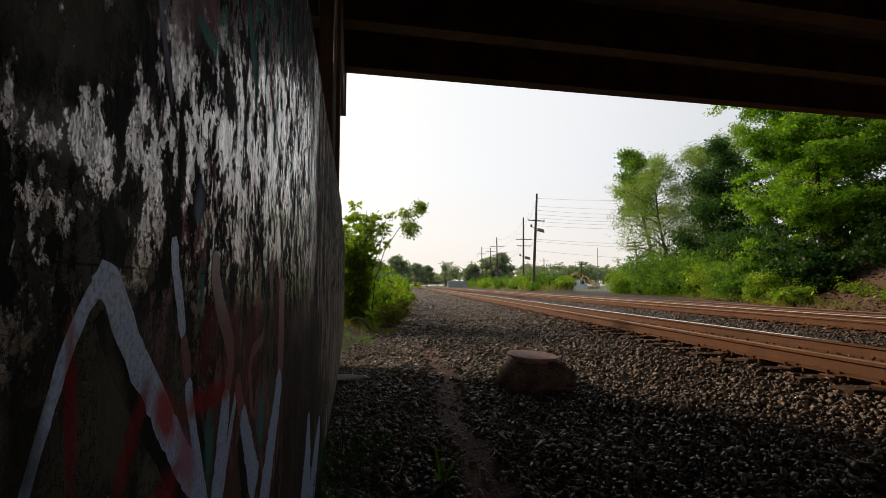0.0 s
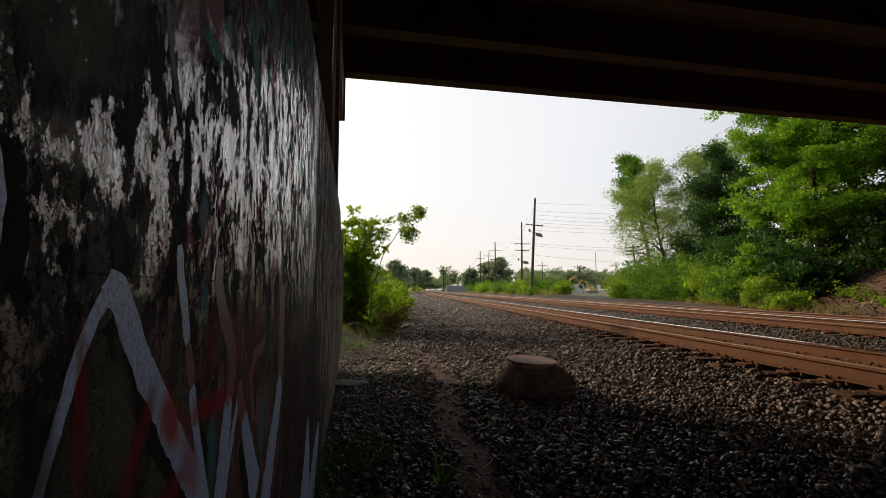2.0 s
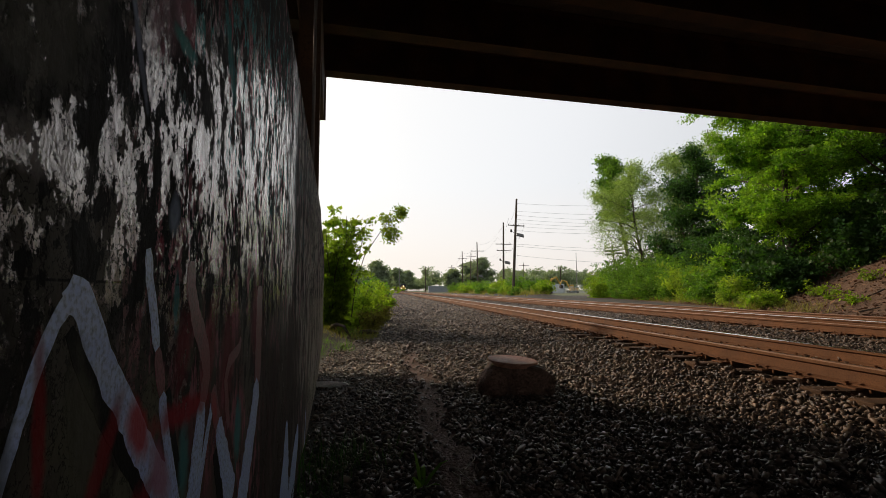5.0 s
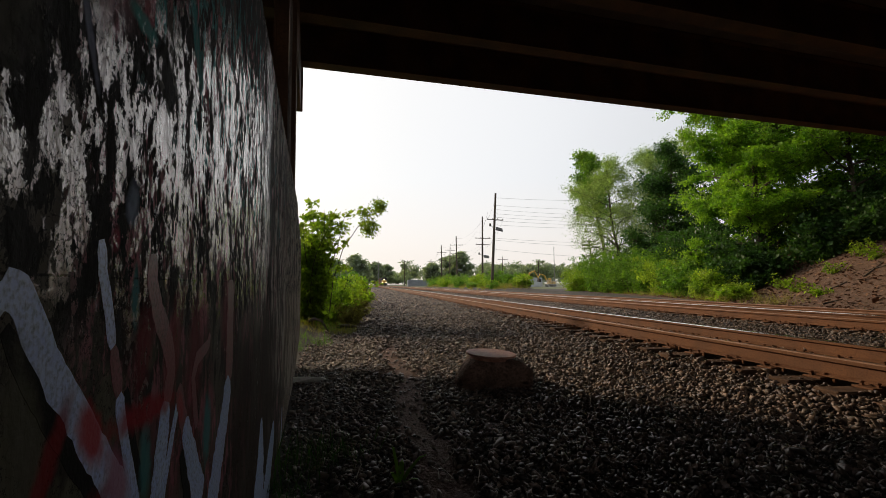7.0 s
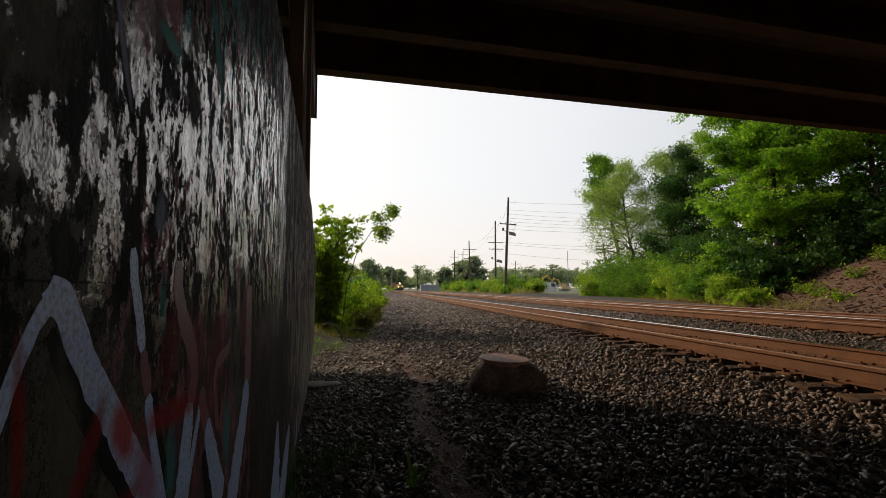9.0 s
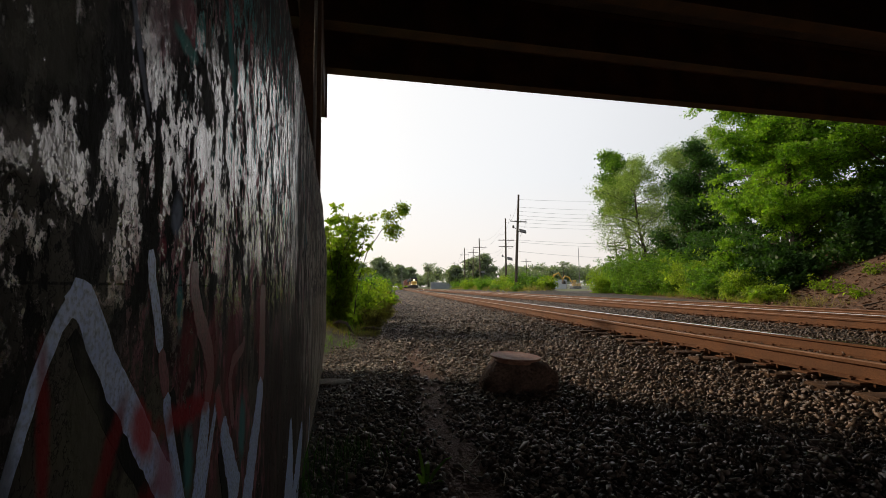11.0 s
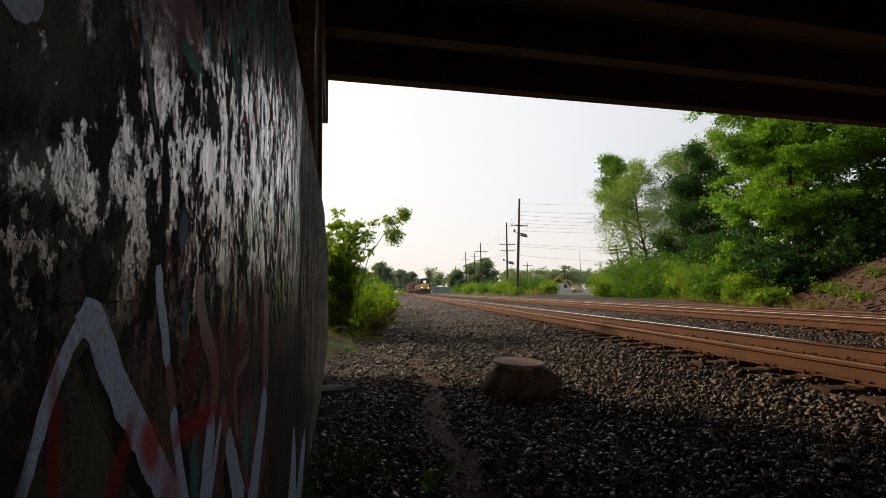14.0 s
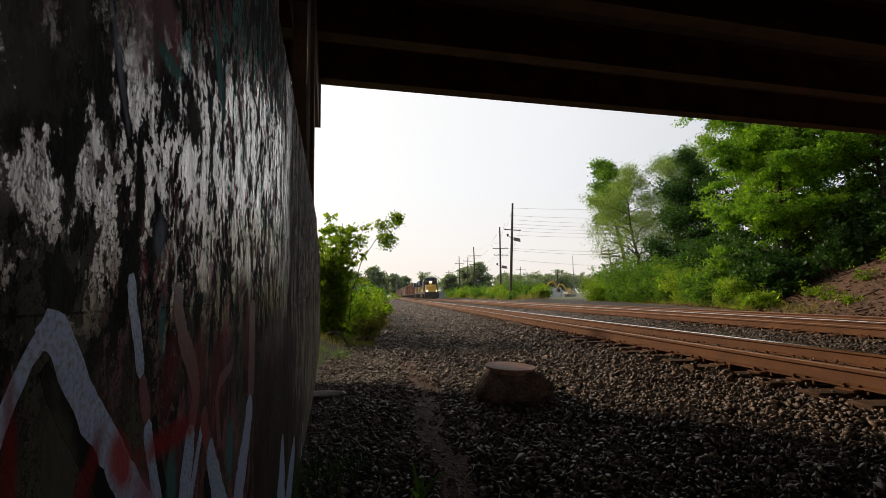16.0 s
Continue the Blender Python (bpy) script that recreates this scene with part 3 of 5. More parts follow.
def stroke(points, width, lift, seed):
    """A brush-wide band of paint on the wall along points of (along, up)."""
    rng = random.Random(seed)
    fine = []
    for a, b in zip(points, points[1:]):
        k = max(2, int(math.dist(a, b) / 0.012))
        fine += [(a[0] + (b[0] - a[0]) * i / k, a[1] + (b[1] - a[1]) * i / k) for i in range(k)]
    fine.append(points[-1])
    top, bottom = [], []
    for i, q in enumerate(fine):
        a, b = fine[max(0, i - 2)], fine[min(len(fine) - 1, i + 2)]
        d = math.dist(a, b) or 1
        u, w = -(b[1] - a[1]) / d, (b[0] - a[0]) / d
        t = i / (len(fine) - 1)
        ww = (width[0] + (width[1] - width[0]) * t) / 2 * min(1, 0.55 + 8 * min(t, 1 - t))
        e, f = ww * rng.uniform(0.88, 1.08), ww * rng.uniform(0.88, 1.08)
        top.append((lift, q[0] + u * e, q[1] + w * e))
        bottom.append((lift, q[0] - u * f, q[1] - w * f))
    k = len(top)
    g = Geo()
    g.add(top + bottom, [(i, i + 1, k + i + 1, k + i) for i in range(k - 1)])
    # the thin edge of the paint layer
    back = [(0, y, z) for _, y, z in top + bottom]
    g.add(top + back[:k], [(i + 1, i, k + i, k + i + 1) for i in range(k - 1)])
    g.add(bottom + back[k:], [(i, i + 1, k + i + 1, k + i) for i in range(k - 1)])
    return g


def graffiti_wall():
    ss = np.concatenate([np.linspace(-26, 4, 31), np.linspace(4.3, 7.5, 14), [7.54, 7.57, 7.59, 7.6]])
    zs = np.concatenate([np.linspace(-0.5, 2.36, 24), [2.385, 2.4]])
    back = [0.0] * (len(ss) - 4) + [0.006, 0.018, 0.035, 0.06]
    g = Geo()
    for z, rim in zip(zs, [0.0] * 24 + [0.008, 0.03]):
        for y, end in zip(ss, back):
            belly = 0.062 * float(smooth(3.8, 7.6, y) * smooth(-0.3, 0.5, z) * (1 - smooth(1.6, 2.38, z)))
            g.v.append((belly - end - rim, y, z))
    w, h = len(ss), len(zs)
    g.f = [(j * w + i, j * w + i + 1, (j + 1) * w + i + 1, (j + 1) * w + i) for j in range(h - 1) for i in range(w - 1)]
    g.m = [0] * len(g.f)
    n0 = len(g.v)
    g.v += [(-0.7, -26, -0.5), (-0.7, 7.6, -0.5), (-0.7, -26, 2.4), (-0.7, 7.6, 2.4)]
    top, end = [(h - 1) * w + i for i in range(w)], [j * w + w - 1 for j in range(h)]
    g.f += [tuple(top) + (n0 + 3, n0 + 2), tuple(reversed(end)) + (n0 + 1, n0 + 3), (n0, n0 + 1, n0 + 3, n0 + 2)]
    g.m += [0, 0, 0]
    me = g.mesh("wall", [])
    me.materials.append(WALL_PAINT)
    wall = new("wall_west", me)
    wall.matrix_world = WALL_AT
    tagged(wall, "grimy concrete crash wall with layers of flaking graffiti paint", "wall", "", "structure")
    marks = [
        ("black", [(0.458, 1.075), (0.495, 1.028), (0.552, 0.965), (0.625, 0.89), (0.72, 0.79)], (0.024, 0.034), BLACK_PAINT),
        ("pale", [(0.476, 1.106), (0.456, 1.101), (0.437, 1.083), (0.419, 1.057), (0.403, 1.022), (0.388, 0.987), (0.362, 0.92)], (0.020, 0.012), PALE),
        ("pale", [(0.448, 1.097), (0.462, 1.104), (0.475, 1.101), (0.488, 1.086), (0.508, 1.058), (0.541, 1.019), (0.574, 0.988), (0.612, 0.945), (0.67, 0.885), (0.78, 0.78)], (0.036, 0.054), PALE),
        ("pale", [(0.623, 1.16), (0.631, 1.124), (0.653, 1.074), (0.669, 1.031)], (0.024, 0.024), PALE),
        ("pink", [(0.668, 1.034), (0.682, 1.0), (0.695, 0.968)], (0.028, 0.028), PINK),
        ("pale", [(0.692, 0.972), (0.719, 0.912), (0.754, 0.836), (0.80, 0.74)], (0.028, 0.034), PALE),
        ("black", [(0.715, 0.975), (0.745, 0.905), (0.79, 0.82)], (0.02, 0.02), BLACK_PAINT),
        ("pink", [(0.80, 1.155), (0.804, 1.113), (0.837, 1.064), (0.900, 1.003), (0.918, 0.963), (0.896, 0.912)], (0.045, 0.055), PINK),
        ("pale", [(0.897, 0.916), (0.882, 0.861), (0.867, 0.79), (0.845, 0.68)], (0.055, 0.085), PALE),
        ("pale", [(0.975, 0.91), (0.934, 0.843), (0.898, 0.778), (0.86, 0.69)], (0.022, 0.03), PALE),
        ("pink", [(0.965, 0.925), (0.995, 0.875), (1.025, 0.835)], (0.045, 0.045), PINK),
        ("pale", [(1.018, 0.848), (1.075, 0.772), (1.132, 0.696), (1.18, 0.63)], (0.05, 0.10), PALE),
        ("black", [(1.0, 0.80), (1.05, 0.71), (1.08, 0.64)], (0.03, 0.04), BLACK_PAINT),
        ("pink", [(1.229, 0.993), (1.211, 0.972), (1.102, 0.954), (1.073, 0.921), (1.096, 0.861), (1.118, 0.813)], (0.028, 0.034), PINK),
        ("pink", [(1.505, 1.123), (1.507, 0.953), (1.511, 0.83)], (0.10, 0.12), PINK),
        ("pale", [(1.511, 0.84), (1.458, 0.751), (1.386, 0.665), (1.32, 0.585), (1.25, 0.48)], (0.10, 0.16), PALE),
        ("pale", [(2.50, 0.46), (2.49, 0.25), (2.42, 0.02)], (0.08, 0.6), PALE),
        ("pale", [(3.35, 0.18), (3.0, 0.02), (2.75, -0.14), (2.6, -0.2)], (0.15, 0.5), PALE),
        ("pale", [(4.3, 0.3), (4.2, 0.0), (4.15, -0.2)], (0.05, 0.08), PALE),
        ("pale", [(0.331, 1.328), (0.357, 1.334), (0.369, 1.333), (0.375, 1.331)], (0.05, 0.02), PALE),
        ("pale", [(0.295, 1.22), (0.314, 1.16), (0.306, 1.10)], (0.02, 0.022), PALE),
    ]
    for k, (_, pts, width, m) in enumerate(marks):
        part("paint_stroke", stroke(pts, width, 0.0003 + 0.00005 * k, k), m, wall, {"pale": "pale blue-white spray stroke", "black": "black spray shadow line", "pink": "rose spray stroke"}[_])
    return wall


graffiti_wall()

# ---- bridge ----
BRIDGE = pose(0, 0, 0, 0, 0, 6.9)


def girder_mesh(depth=1.15, flange=0.42, length=42):
    t = 0.03
    o = [(-flange / 2, 0), (flange / 2, 0), (flange / 2, t), (0.012, t), (0.012, depth - t), (flange / 2, depth - t), (flange / 2, depth), (-flange / 2, depth), (-flange / 2, depth - t), (-0.012, depth - t), (-0.012, t), (-flange / 2, t)]
    g = Geo()
    g.prism([(x, z) for x, z in o], 0, length)
    turned = Geo()
    turned.add([(y, x, z) for x, y, z in g.v], [tuple(reversed(f)) for f in g.f])
    return turned


def bridge():
    first = thing("bridge_girder", "dark rust-stained steel bridge girder across the tracks", "girder", BRIDGE @ pose(-4.5, 13.25, 7.3), "bridge girders", "structure")
    part("beam", girder_mesh(), DARK_STEEL, first)
    # girders and deck reach back unseen, as far as the fill light below needs
    for k in range(1, 14):
        copy_thing(first, BRIDGE @ pose(-4.5, 13.25 - 2.39 * k, 7.3))
    g = Geo().box(-5, -18.5, 8.46, 38, 13.9, 8.75, 0.02)
    g.box(-5, 13.5, 8.75, 38, 13.9, 9.6, 0.03).box(-5, -18.5, 8.75, 38, -18.1, 9.6, 0.03)
    solid("bridge_deck", g, DECK, "stained concrete bridge deck with parapet", "bridge deck", "structure", m=BRIDGE)
    # bent cap along the wall, on steel columns
    cap = Geo().box(-0.62, -18.2, 6.0, -0.24, 13.42, 7.296, 0.01)
    cap.box(-0.64, 13.42, 6.0, -0.19, 13.47, 7.296, 0.004)
    solid("bent_cap", cap, DARK_STEEL, "dark steel cap beam carrying the bridge girders", "beam", "structure", m=BRIDGE)
    col = Geo()
    col.box(-0.62, -0.20, -0.3, -0.58, 0.20, 5.996, 0.004)
    col.box(-0.31, -0.20, -0.3, -0.27, 0.20, 5.996, 0.004)
    col.box(-0.579, -0.19, -0.3, -0.311, -0.17, 5.996)
    col.box(-0.579, 0.17, -0.3, -0.311, 0.19, 5.996)
    first = thing("bridge_column", "dark steel bridge column standing behind the wall", "column", BRIDGE @ pose(0.065, 7.75, 0), "bridge columns", "structure")
    part("shaft", col, DARK_STEEL, first)
    for v in (2.5, -2.7, -7.9, -13.1):
        copy_thing(first, BRIDGE @ pose(0, v, 0))
    pipe = Geo().tube([(-0.24, 6.1, 2.38), (-0.24, 6.1, 6.2)], 0.022, 10)
    ob = solid("drain_pipe", pipe, GREY_STEEL, "thin grey vertical steel pipe on top of the wall", "pipe", m=BRIDGE)
    # added wall: closes off the sky and draws the shade edge on the ballast
    back = Geo().box(-4.6, -19, -0.5, -4.0, 13.8, 7.29, 0.03)
    solid("wall_sun_block", back, DECK, "added concrete wall behind the columns that blocks sun and sky", "wall", "structure", m=BRIDGE)
    # added wall out of view, holding down the fill light under the deck
    far = Geo().box(30, -19, -0.5, 31, 13.2, 7.29, 0.03)
    solid("wall_far_light_block", far, DECK, "added unseen concrete wall that cuts light beyond the tracks", "wall", "structure", m=BRIDGE)


bridge()

# ---- tracks ----
RAIL = [(-0.075, 0), (0.075, 0), (0.075, 0.012), (0.012, 0.03), (0.010, 0.125), (0.036, 0.138), (0.037, 0.168), (0.028, 0.178), (-0.028, 0.178), (-0.037, 0.168), (-0.036, 0.138), (-0.010, 0.125), (-0.012, 0.03), (-0.075, 0.012)]
TOPS = [0, 0, 0, 0, 0, 0, 1, 1, 1, 0, 0, 0, 0, 0]
TIE_MESH = Geo().box(-1.3, -0.115, -0.17, 1.3, 0.115, 0, 0.012).mesh("tie", TIE)
pl = Geo().box(-0.19, -0.09, 0.0, 0.19, 0.09, 0.018, 0.004)
for sx in (-0.125, -0.095, 0.095, 0.125):
    sy = 0.055 if sx in (-0.125, 0.095) else -0.055
    pl.box(sx - 0.010, sy - 0.010, 0.016, sx + 0.010, sy + 0.010, 0.042).box(sx - 0.02, sy - 0.014, 0.042, sx + 0.016, sy + 0.014, 0.056, 0.003)
for side in (-1, 1):
    pl.box(side * 0.085 - 0.012, -0.145, -0.02, side * 0.085 + 0.012, -0.118, 0.036, 0.003)
PLATE_MESH = pl.mesh("tie_plate", RUST)


def track(x, top, cant, first, last, nearest, heads, label):
    """Two rails, ties and tie plates; the ties between nearest[0] and nearest[1] are separate parts."""
    tr = thing("railway_track", label, "railway track", pose(x, 0, top - 0.198, 0, -math.degrees(math.atan2(cant, 1.51)), 0), "railway tracks", "structure")
    for side in (-1, 1):
        g = Geo().prism([(side * 0.755 + a, b + 0.02) for a, b in RAIL], first, last, TOPS)
        # near rails take the dull head: the missing gleam is put into the colour
        part("rail", g, [RUST, heads if side > 0 else DULL_GLEAMLESS_HEAD], tr, "rusty steel rail with a worn bright head" if side > 0 else "rusty steel rail with a dull head, gleam painted out in brown")
    rng = random.Random(int(x * 10))
    rest, rest_plates = Geo(), Geo()
    y = first + 0.3
    while y < last:
        y += 0.515 + rng.uniform(-0.025, 0.025)
        if nearest[0] < y < nearest[1]:
            tie = part("tie", TIE_MESH, None, tr)
            tie.matrix_basis = pose(rng.uniform(-0.05, 0.05), y, rng.uniform(-0.008, 0), 0, 0, rng.uniform(-1.2, 1.2))
            for side in (-1, 1):
                plate = part("tie_plate", PLATE_MESH, None, tie)
                plate.matrix_basis = pose(side * 0.755, 0, 0.001)
        elif y < 160:
            w = rng.uniform(-0.04, 0.04)
            rest.add([(w - 1.3, y - 0.11, -0.1), (w + 1.3, y - 0.11, -0.1), (w + 1.3, y - 0.11, 0), (w - 1.3, y - 0.11, 0), (w - 1.3, y + 0.11, 0), (w + 1.3, y + 0.11, 0)], [(0, 1, 2, 3), (3, 2, 5, 4)])
            for side in (-0.755, 0.755):
                rest_plates.box(side - 0.18, y - 0.09, 0.001, side + 0.18, y + 0.09, 0.03)
    if rest.f:
        tagged(part("ties_beyond", rest, TIE, tr), kind="stuff")
        tagged(part("tie_plates_beyond", rest_plates, RUST, tr), kind="stuff")


track(5.0, 0.385, -0.05, -14, 700, (1.5, 42), POLISHED, "main railway track with rusty rails on timber ties")
track(10.0, 0.38, -0.005, -14, 700, (4, 46), POLISHED, "second railway track with rusty rails on timber ties")
track(14.6, 0.22, 0.0, -14, 260, (9, 40), DULL_GLEAMLESS_HEAD, "little-used siding sunk in gravel and soil")

# ---- ballast ----


def path_cover(x, y):
    """1 where the trodden path is bare."""
    return (1 - smooth(0.06, 0.21, np.abs(x - 0.43 + 0.06 * np.sin(1.9 * y) + 0.03 * np.sin(5.3 * y)))) * (1 - smooth(8.0, 9.2, y))


def ballast():
    rng = np.random.default_rng(5)

    def band(x0, x1, y0, y1, per_m2, size, keep=None, lift=0.3, wild=0.25):
        n = int((x1 - x0) * (y1 - y0) * per_m2)
        x, y = rng.uniform(x0, x1, n), rng.uniform(y0, y1, n)
        if keep is not None:
            k = rng.uniform(0, 1, n) < keep(x, y)
            x, y = x[k], y[k]
        s = size * np.exp(rng.normal(0, wild, len(x)))
        z = ground_z(x, y) + s * lift * rng.uniform(-0.3, 1.0, len(x))
        return np.stack([x, y, z], 1), s

    def wall_side(x, y):
        return (x > -0.20 - 0.1115 * y) | (y > 11)

    def shoulder(x, y):
        return (1 - 0.9 * path_cover(x, y)) * wall_side(x, y) * np.where(x < -0.3, 0.55, 1.0)

    def off_ties(x, y):
        return np.where(np.abs((np.abs(x - 5.0) - 0.755)) < 0.12, 0.0, 0.75)
    sets = [
        band(-0.9, 4.0, 1.2, 5.0, 1000, 0.048, shoulder, 0.55),
        band(-1.2, 4.0, 5.0, 10.0, 800, 0.050, shoulder, 0.55),
        band(-1.0, 4.0, 10.0, 20.0, 420, 0.060, lambda x, y: np.where(x < -0.3, 0.4, 1.0), 0.6),
        band(-1.0, 3.9, 20.0, 45.0, 130, 0.095, None, 0.6),
        band(-1.0, 3.9, 45.0, 100.0, 26, 0.15),
        band(3.9, 6.35, 1.5, 22, 260, 0.042, off_ties, 0.15),
        band(3.4, 4.05, 1.5, 24, 330, 0.050, None, 1.15),
        band(4.35, 5.65, 1.5, 24, 160, 0.045, None, 0.9),
        band(6.2, 8.9, 2.5, 26, 360, 0.056, None, 0.5),
        band(6.2, 8.9, 26, 60, 90, 0.08),
        band(8.9, 11.3, 5, 30, 120, 0.05, None, 0.15),
        band(11.3, 13.4, 6, 34, 150, 0.06),
        band(13.4, 17.5, 9, 34, 45, 0.05),
    ]
    pts, size = np.concatenate([s[0] for s in sets]), np.concatenate([s[1] for s in sets])
    ob = new("ballast_stones", scatter_mesh("ballast_stones", ROCKS, pts, random_turns(len(pts), rng, 0.25), size, [STONE]))
    tagged(ob, "crushed grey-brown stone ballast beside and between tracks", "gravel", "", "stuff")


ballast()


def capped_stone():
    """The rough concrete footing with its rusty round plate."""
    ob = thing("capped_footing", "rough stained concrete footing with a rusty round steel lid", "footing", pose(1.37, 4.92, 0.05, 0, 0, -8))
    rng = np.random.default_rng(3)
    bm = bmesh.new()
    bmesh.ops.create_icosphere(bm, subdivisions=4, radius=1)
    for v in bm.verts:
        d = v.co.copy()
        w = 1 + 0.10 * noise.noise(d * 1.7) + 0.09 * noise.noise(d * 5) + 0.02 * noise.noise(d * 17)
        k = (abs(d.x) ** 5 + abs(d.y) ** 5 + abs(d.z) ** 5) ** (-1 / 5)
        v.co = Vector((d.x * 0.40 * k * w, d.y * 0.28 * k * w, d.z * 0.29 * k * w))
        if v.co.x > 0.12 and v.co.z > 0.05:
            v.co.z -= (v.co.x - 0.12) * 0.35
        if v.co.x < -0.28 and v.co.z > 0.1:
            v.co.z -= (-0.28 - v.co.x) * 0.9
        v.co.z = min(v.co.z, 0.275)
    me = bpy.data.meshes.new("footing")
    bm.to_mesh(me)
    bm.free()
    me.materials.append(FOOTING)
    me.polygons.foreach_set("use_smooth", [True] * len(me.polygons))
    part("footing", me, None, ob)
    lid = part("lid", Geo().lathe([(0.05, 0.0), (0.258, 0.0), (0.266, 0.004), (0.266, 0.018), (0.259, 0.022), (0.1, 0.024), (0.01, 0.025)], 40), LID, ob, "rusty round steel lid")
    lid.matrix_basis = pose(-0.05, -0.06, 0.306, 1.5, 3.5, 0)
    neck = part("neck", Geo().lathe([(0.215, -0.035), (0.21, 0.0), (0.20, 0.005)], 32), LID, ob)
    neck.matrix_basis = pose(-0.05, -0.06, 0.303, 1.5, 3.5, 0)


FOOTING = mat("stained footing", (0.085, 0.048, 0.034), (0.22, 0.13, 0.095), 6, 40, 0.85, 0.9, depth=0.025, c3=(0.035, 0.015, 0.010), spec=0.4)
LID = mat("rusty lid", (0.26, 0.105, 0.062), (0.42, 0.22, 0.15), 14, 90, 0.6, 0.3, 0.0, spec=0.3)
capped_stone()

# ---- vegetation ----


def bent(start, way, length, steps, rng, droop=0.0, wander=0.15):
    """A wandering line of points."""
    pts, p, d = [Vector(start)], Vector(start), Vector(way).normalized()
    for _ in range(steps):
        d = (d + Vector((rng.uniform(-wander, wander), rng.uniform(-wander, wander), rng.uniform(-wander, wander) - droop))).normalized()
        p = p + d * (length / steps)
        pts.append(p.copy())
    return pts


def crown_mesh(name, tips, per_tip, spread, size, templates, material, seed, flat=0.75, lean=0.6):
    rng = np.random.default_rng(seed)
    c = np.repeat(np.array([t[:] for t in tips]), per_tip, axis=0)
    off = rng.normal(0, 1, c.shape) * np.array([spread, spread, spread * flat])
    r = random_turns(len(c), rng, lean)
    return scatter_mesh(name, templates, c + off, r, size * np.exp(rng.normal(0, 0.3, len(c))), [material])


def tree(label, x, y, height, reach, material, seed, leaves, size, templates, low=0.25, trunk_r=0.2, lean=(0, 0), limbs=14, clump=0.45, droop=0.02, ivy=False, base=None, flat=0.42):
    """A tapered trunk with limbs and twigs, and clumps of leaves at the twigs."""
    rng = random.Random(seed)
    z0 = float(ground_z(x, y)) - 0.1 if base is None else base
    ob = thing("tree", label, "tree", pose(x, y, z0))
    g = Geo()
    axis = bent((0, 0, 0), (lean[0], lean[1], 1), height * 0.92, 9, rng, 0, 0.07)
    g.tube(axis, [trunk_r * (1 - 0.9 * k / 9) + 0.015 for k in range(10)], 9)
    tips = []
    for k in range(limbs):
        t = low + (0.97 - low) * (k + rng.random() * 0.6) / limbs
        i = min(8, int(t * 9))
        p = axis[i].lerp(axis[i + 1], t * 9 - i)
        a = k * 2.4 + rng.uniform(-0.4, 0.4)
        span = reach * (0.55 + 0.45 * math.sin(math.pi * min(1, 0.25 + 0.85 * (t - low) / (1 - low)))) * rng.uniform(0.55, 1.2) * (1.0 if t < 0.8 else 0.7)
        limb = bent(p, (math.cos(a), math.sin(a), rng.uniform(0.25, 0.9)), span, 6, rng, droop, 0.16)
        r = trunk_r * (1 - 0.85 * t) * 0.5 + 0.012
        g.tube(limb, [r * (1 - 0.8 * j / 6) for j in range(7)], 6)
        for j in range(2, 7):
            for q in range(3):
                d = Vector((rng.uniform(-1, 1), rng.uniform(-1, 1), rng.uniform(-0.35, 0.7)))
                twig = bent(limb[j], d, span * rng.uniform(0.16, 0.36), 3, rng, droop * 2, 0.2)
                g.tube(twig, [r * 0.3, r * 0.22, r * 0.15, r * 0.08], 4, cap=False)
                tips += [twig[2], twig[3], twig[3].lerp(limb[j], 0.45)]
        tips += [limb[6]] * 2
    if ivy:
        tips += [axis[k].lerp(axis[k + 1], rng.random()) for k in range(1, 6) for _ in range(6)]
    part("trunk", g, BARK, ob, smooth=True)
    part("crown", crown_mesh("crown", tips, max(1, leaves // len(tips)), clump, size, templates, material, seed, flat, 0.45), None, ob)
    return ob


def shrub(label, x, y, height, radius, material, seed, leaves, size, templates=LEAF, name="bush", z0=None, stems=9):
    """Several thin stems from one root, leafy nearly to the ground."""
    rng = random.Random(seed)
    ob = thing(name, label, "bush", pose(x, y, (float(ground_z(x, y)) if z0 is None else z0) - 0.03))
    g, tips = Geo(), []
    for k in range(stems):
        a = k * 2.4 + rng.random()
        w = radius * math.sqrt(rng.random()) * 0.9
        top = height * rng.uniform(0.55, 1.0)
        stem = bent((0.12 * math.cos(a) * radius, 0.12 * math.sin(a) * radius, 0), (math.cos(a) * w / top, math.sin(a) * w / top, 1), top, 7, rng, 0.01, 0.14)
        g.tube(stem, [0.006 + 0.012 * height / 3 * (1 - j / 7) for j in range(8)], 5)
        for j in range(1, 8):
            for _ in range(2):
                tips.append(stem[j] + Vector((rng.uniform(-1, 1), rng.uniform(-1, 1), rng.uniform(-0.5, 0.5))) * radius * 0.42)
    part("stem", g, BARK, ob)
    part("foliage", crown_mesh("foliage", tips, max(1, leaves // len(tips)), radius * 0.10, size, templates, material, seed, 0.6, 0.45), None, ob)
    return ob


# large trees on the bank beyond the tracks
BROAD = "large leafy green tree on the wooded bank"
tree(BROAD, 23.7, 24.8, 15.5, 4.7, LEAF_MAPLE, 11, 118000, 0.13, BROAD_LEAF, 0.08, 0.22, (0.0, 0), 34, 0.25, 0.06)
tree("leafy tree with a dark trunk beside the bridge", 26.0, 20.8, 14, 4.8, LEAF_MAPLE, 12, 64000, 0.13, BROAD_LEAF, 0.16, 0.14, (0.0, 0.03), 28, 0.24, 0.06)
tree("dark-stemmed tree on the bank beside the bridge", 28.5, 17.6, 14, 5.0, LEAF_MAPLE, 13, 36000, 0.14, BROAD_LEAF, 0.2, 0.13, (0.02, 0), 20, 0.25, 0.06)
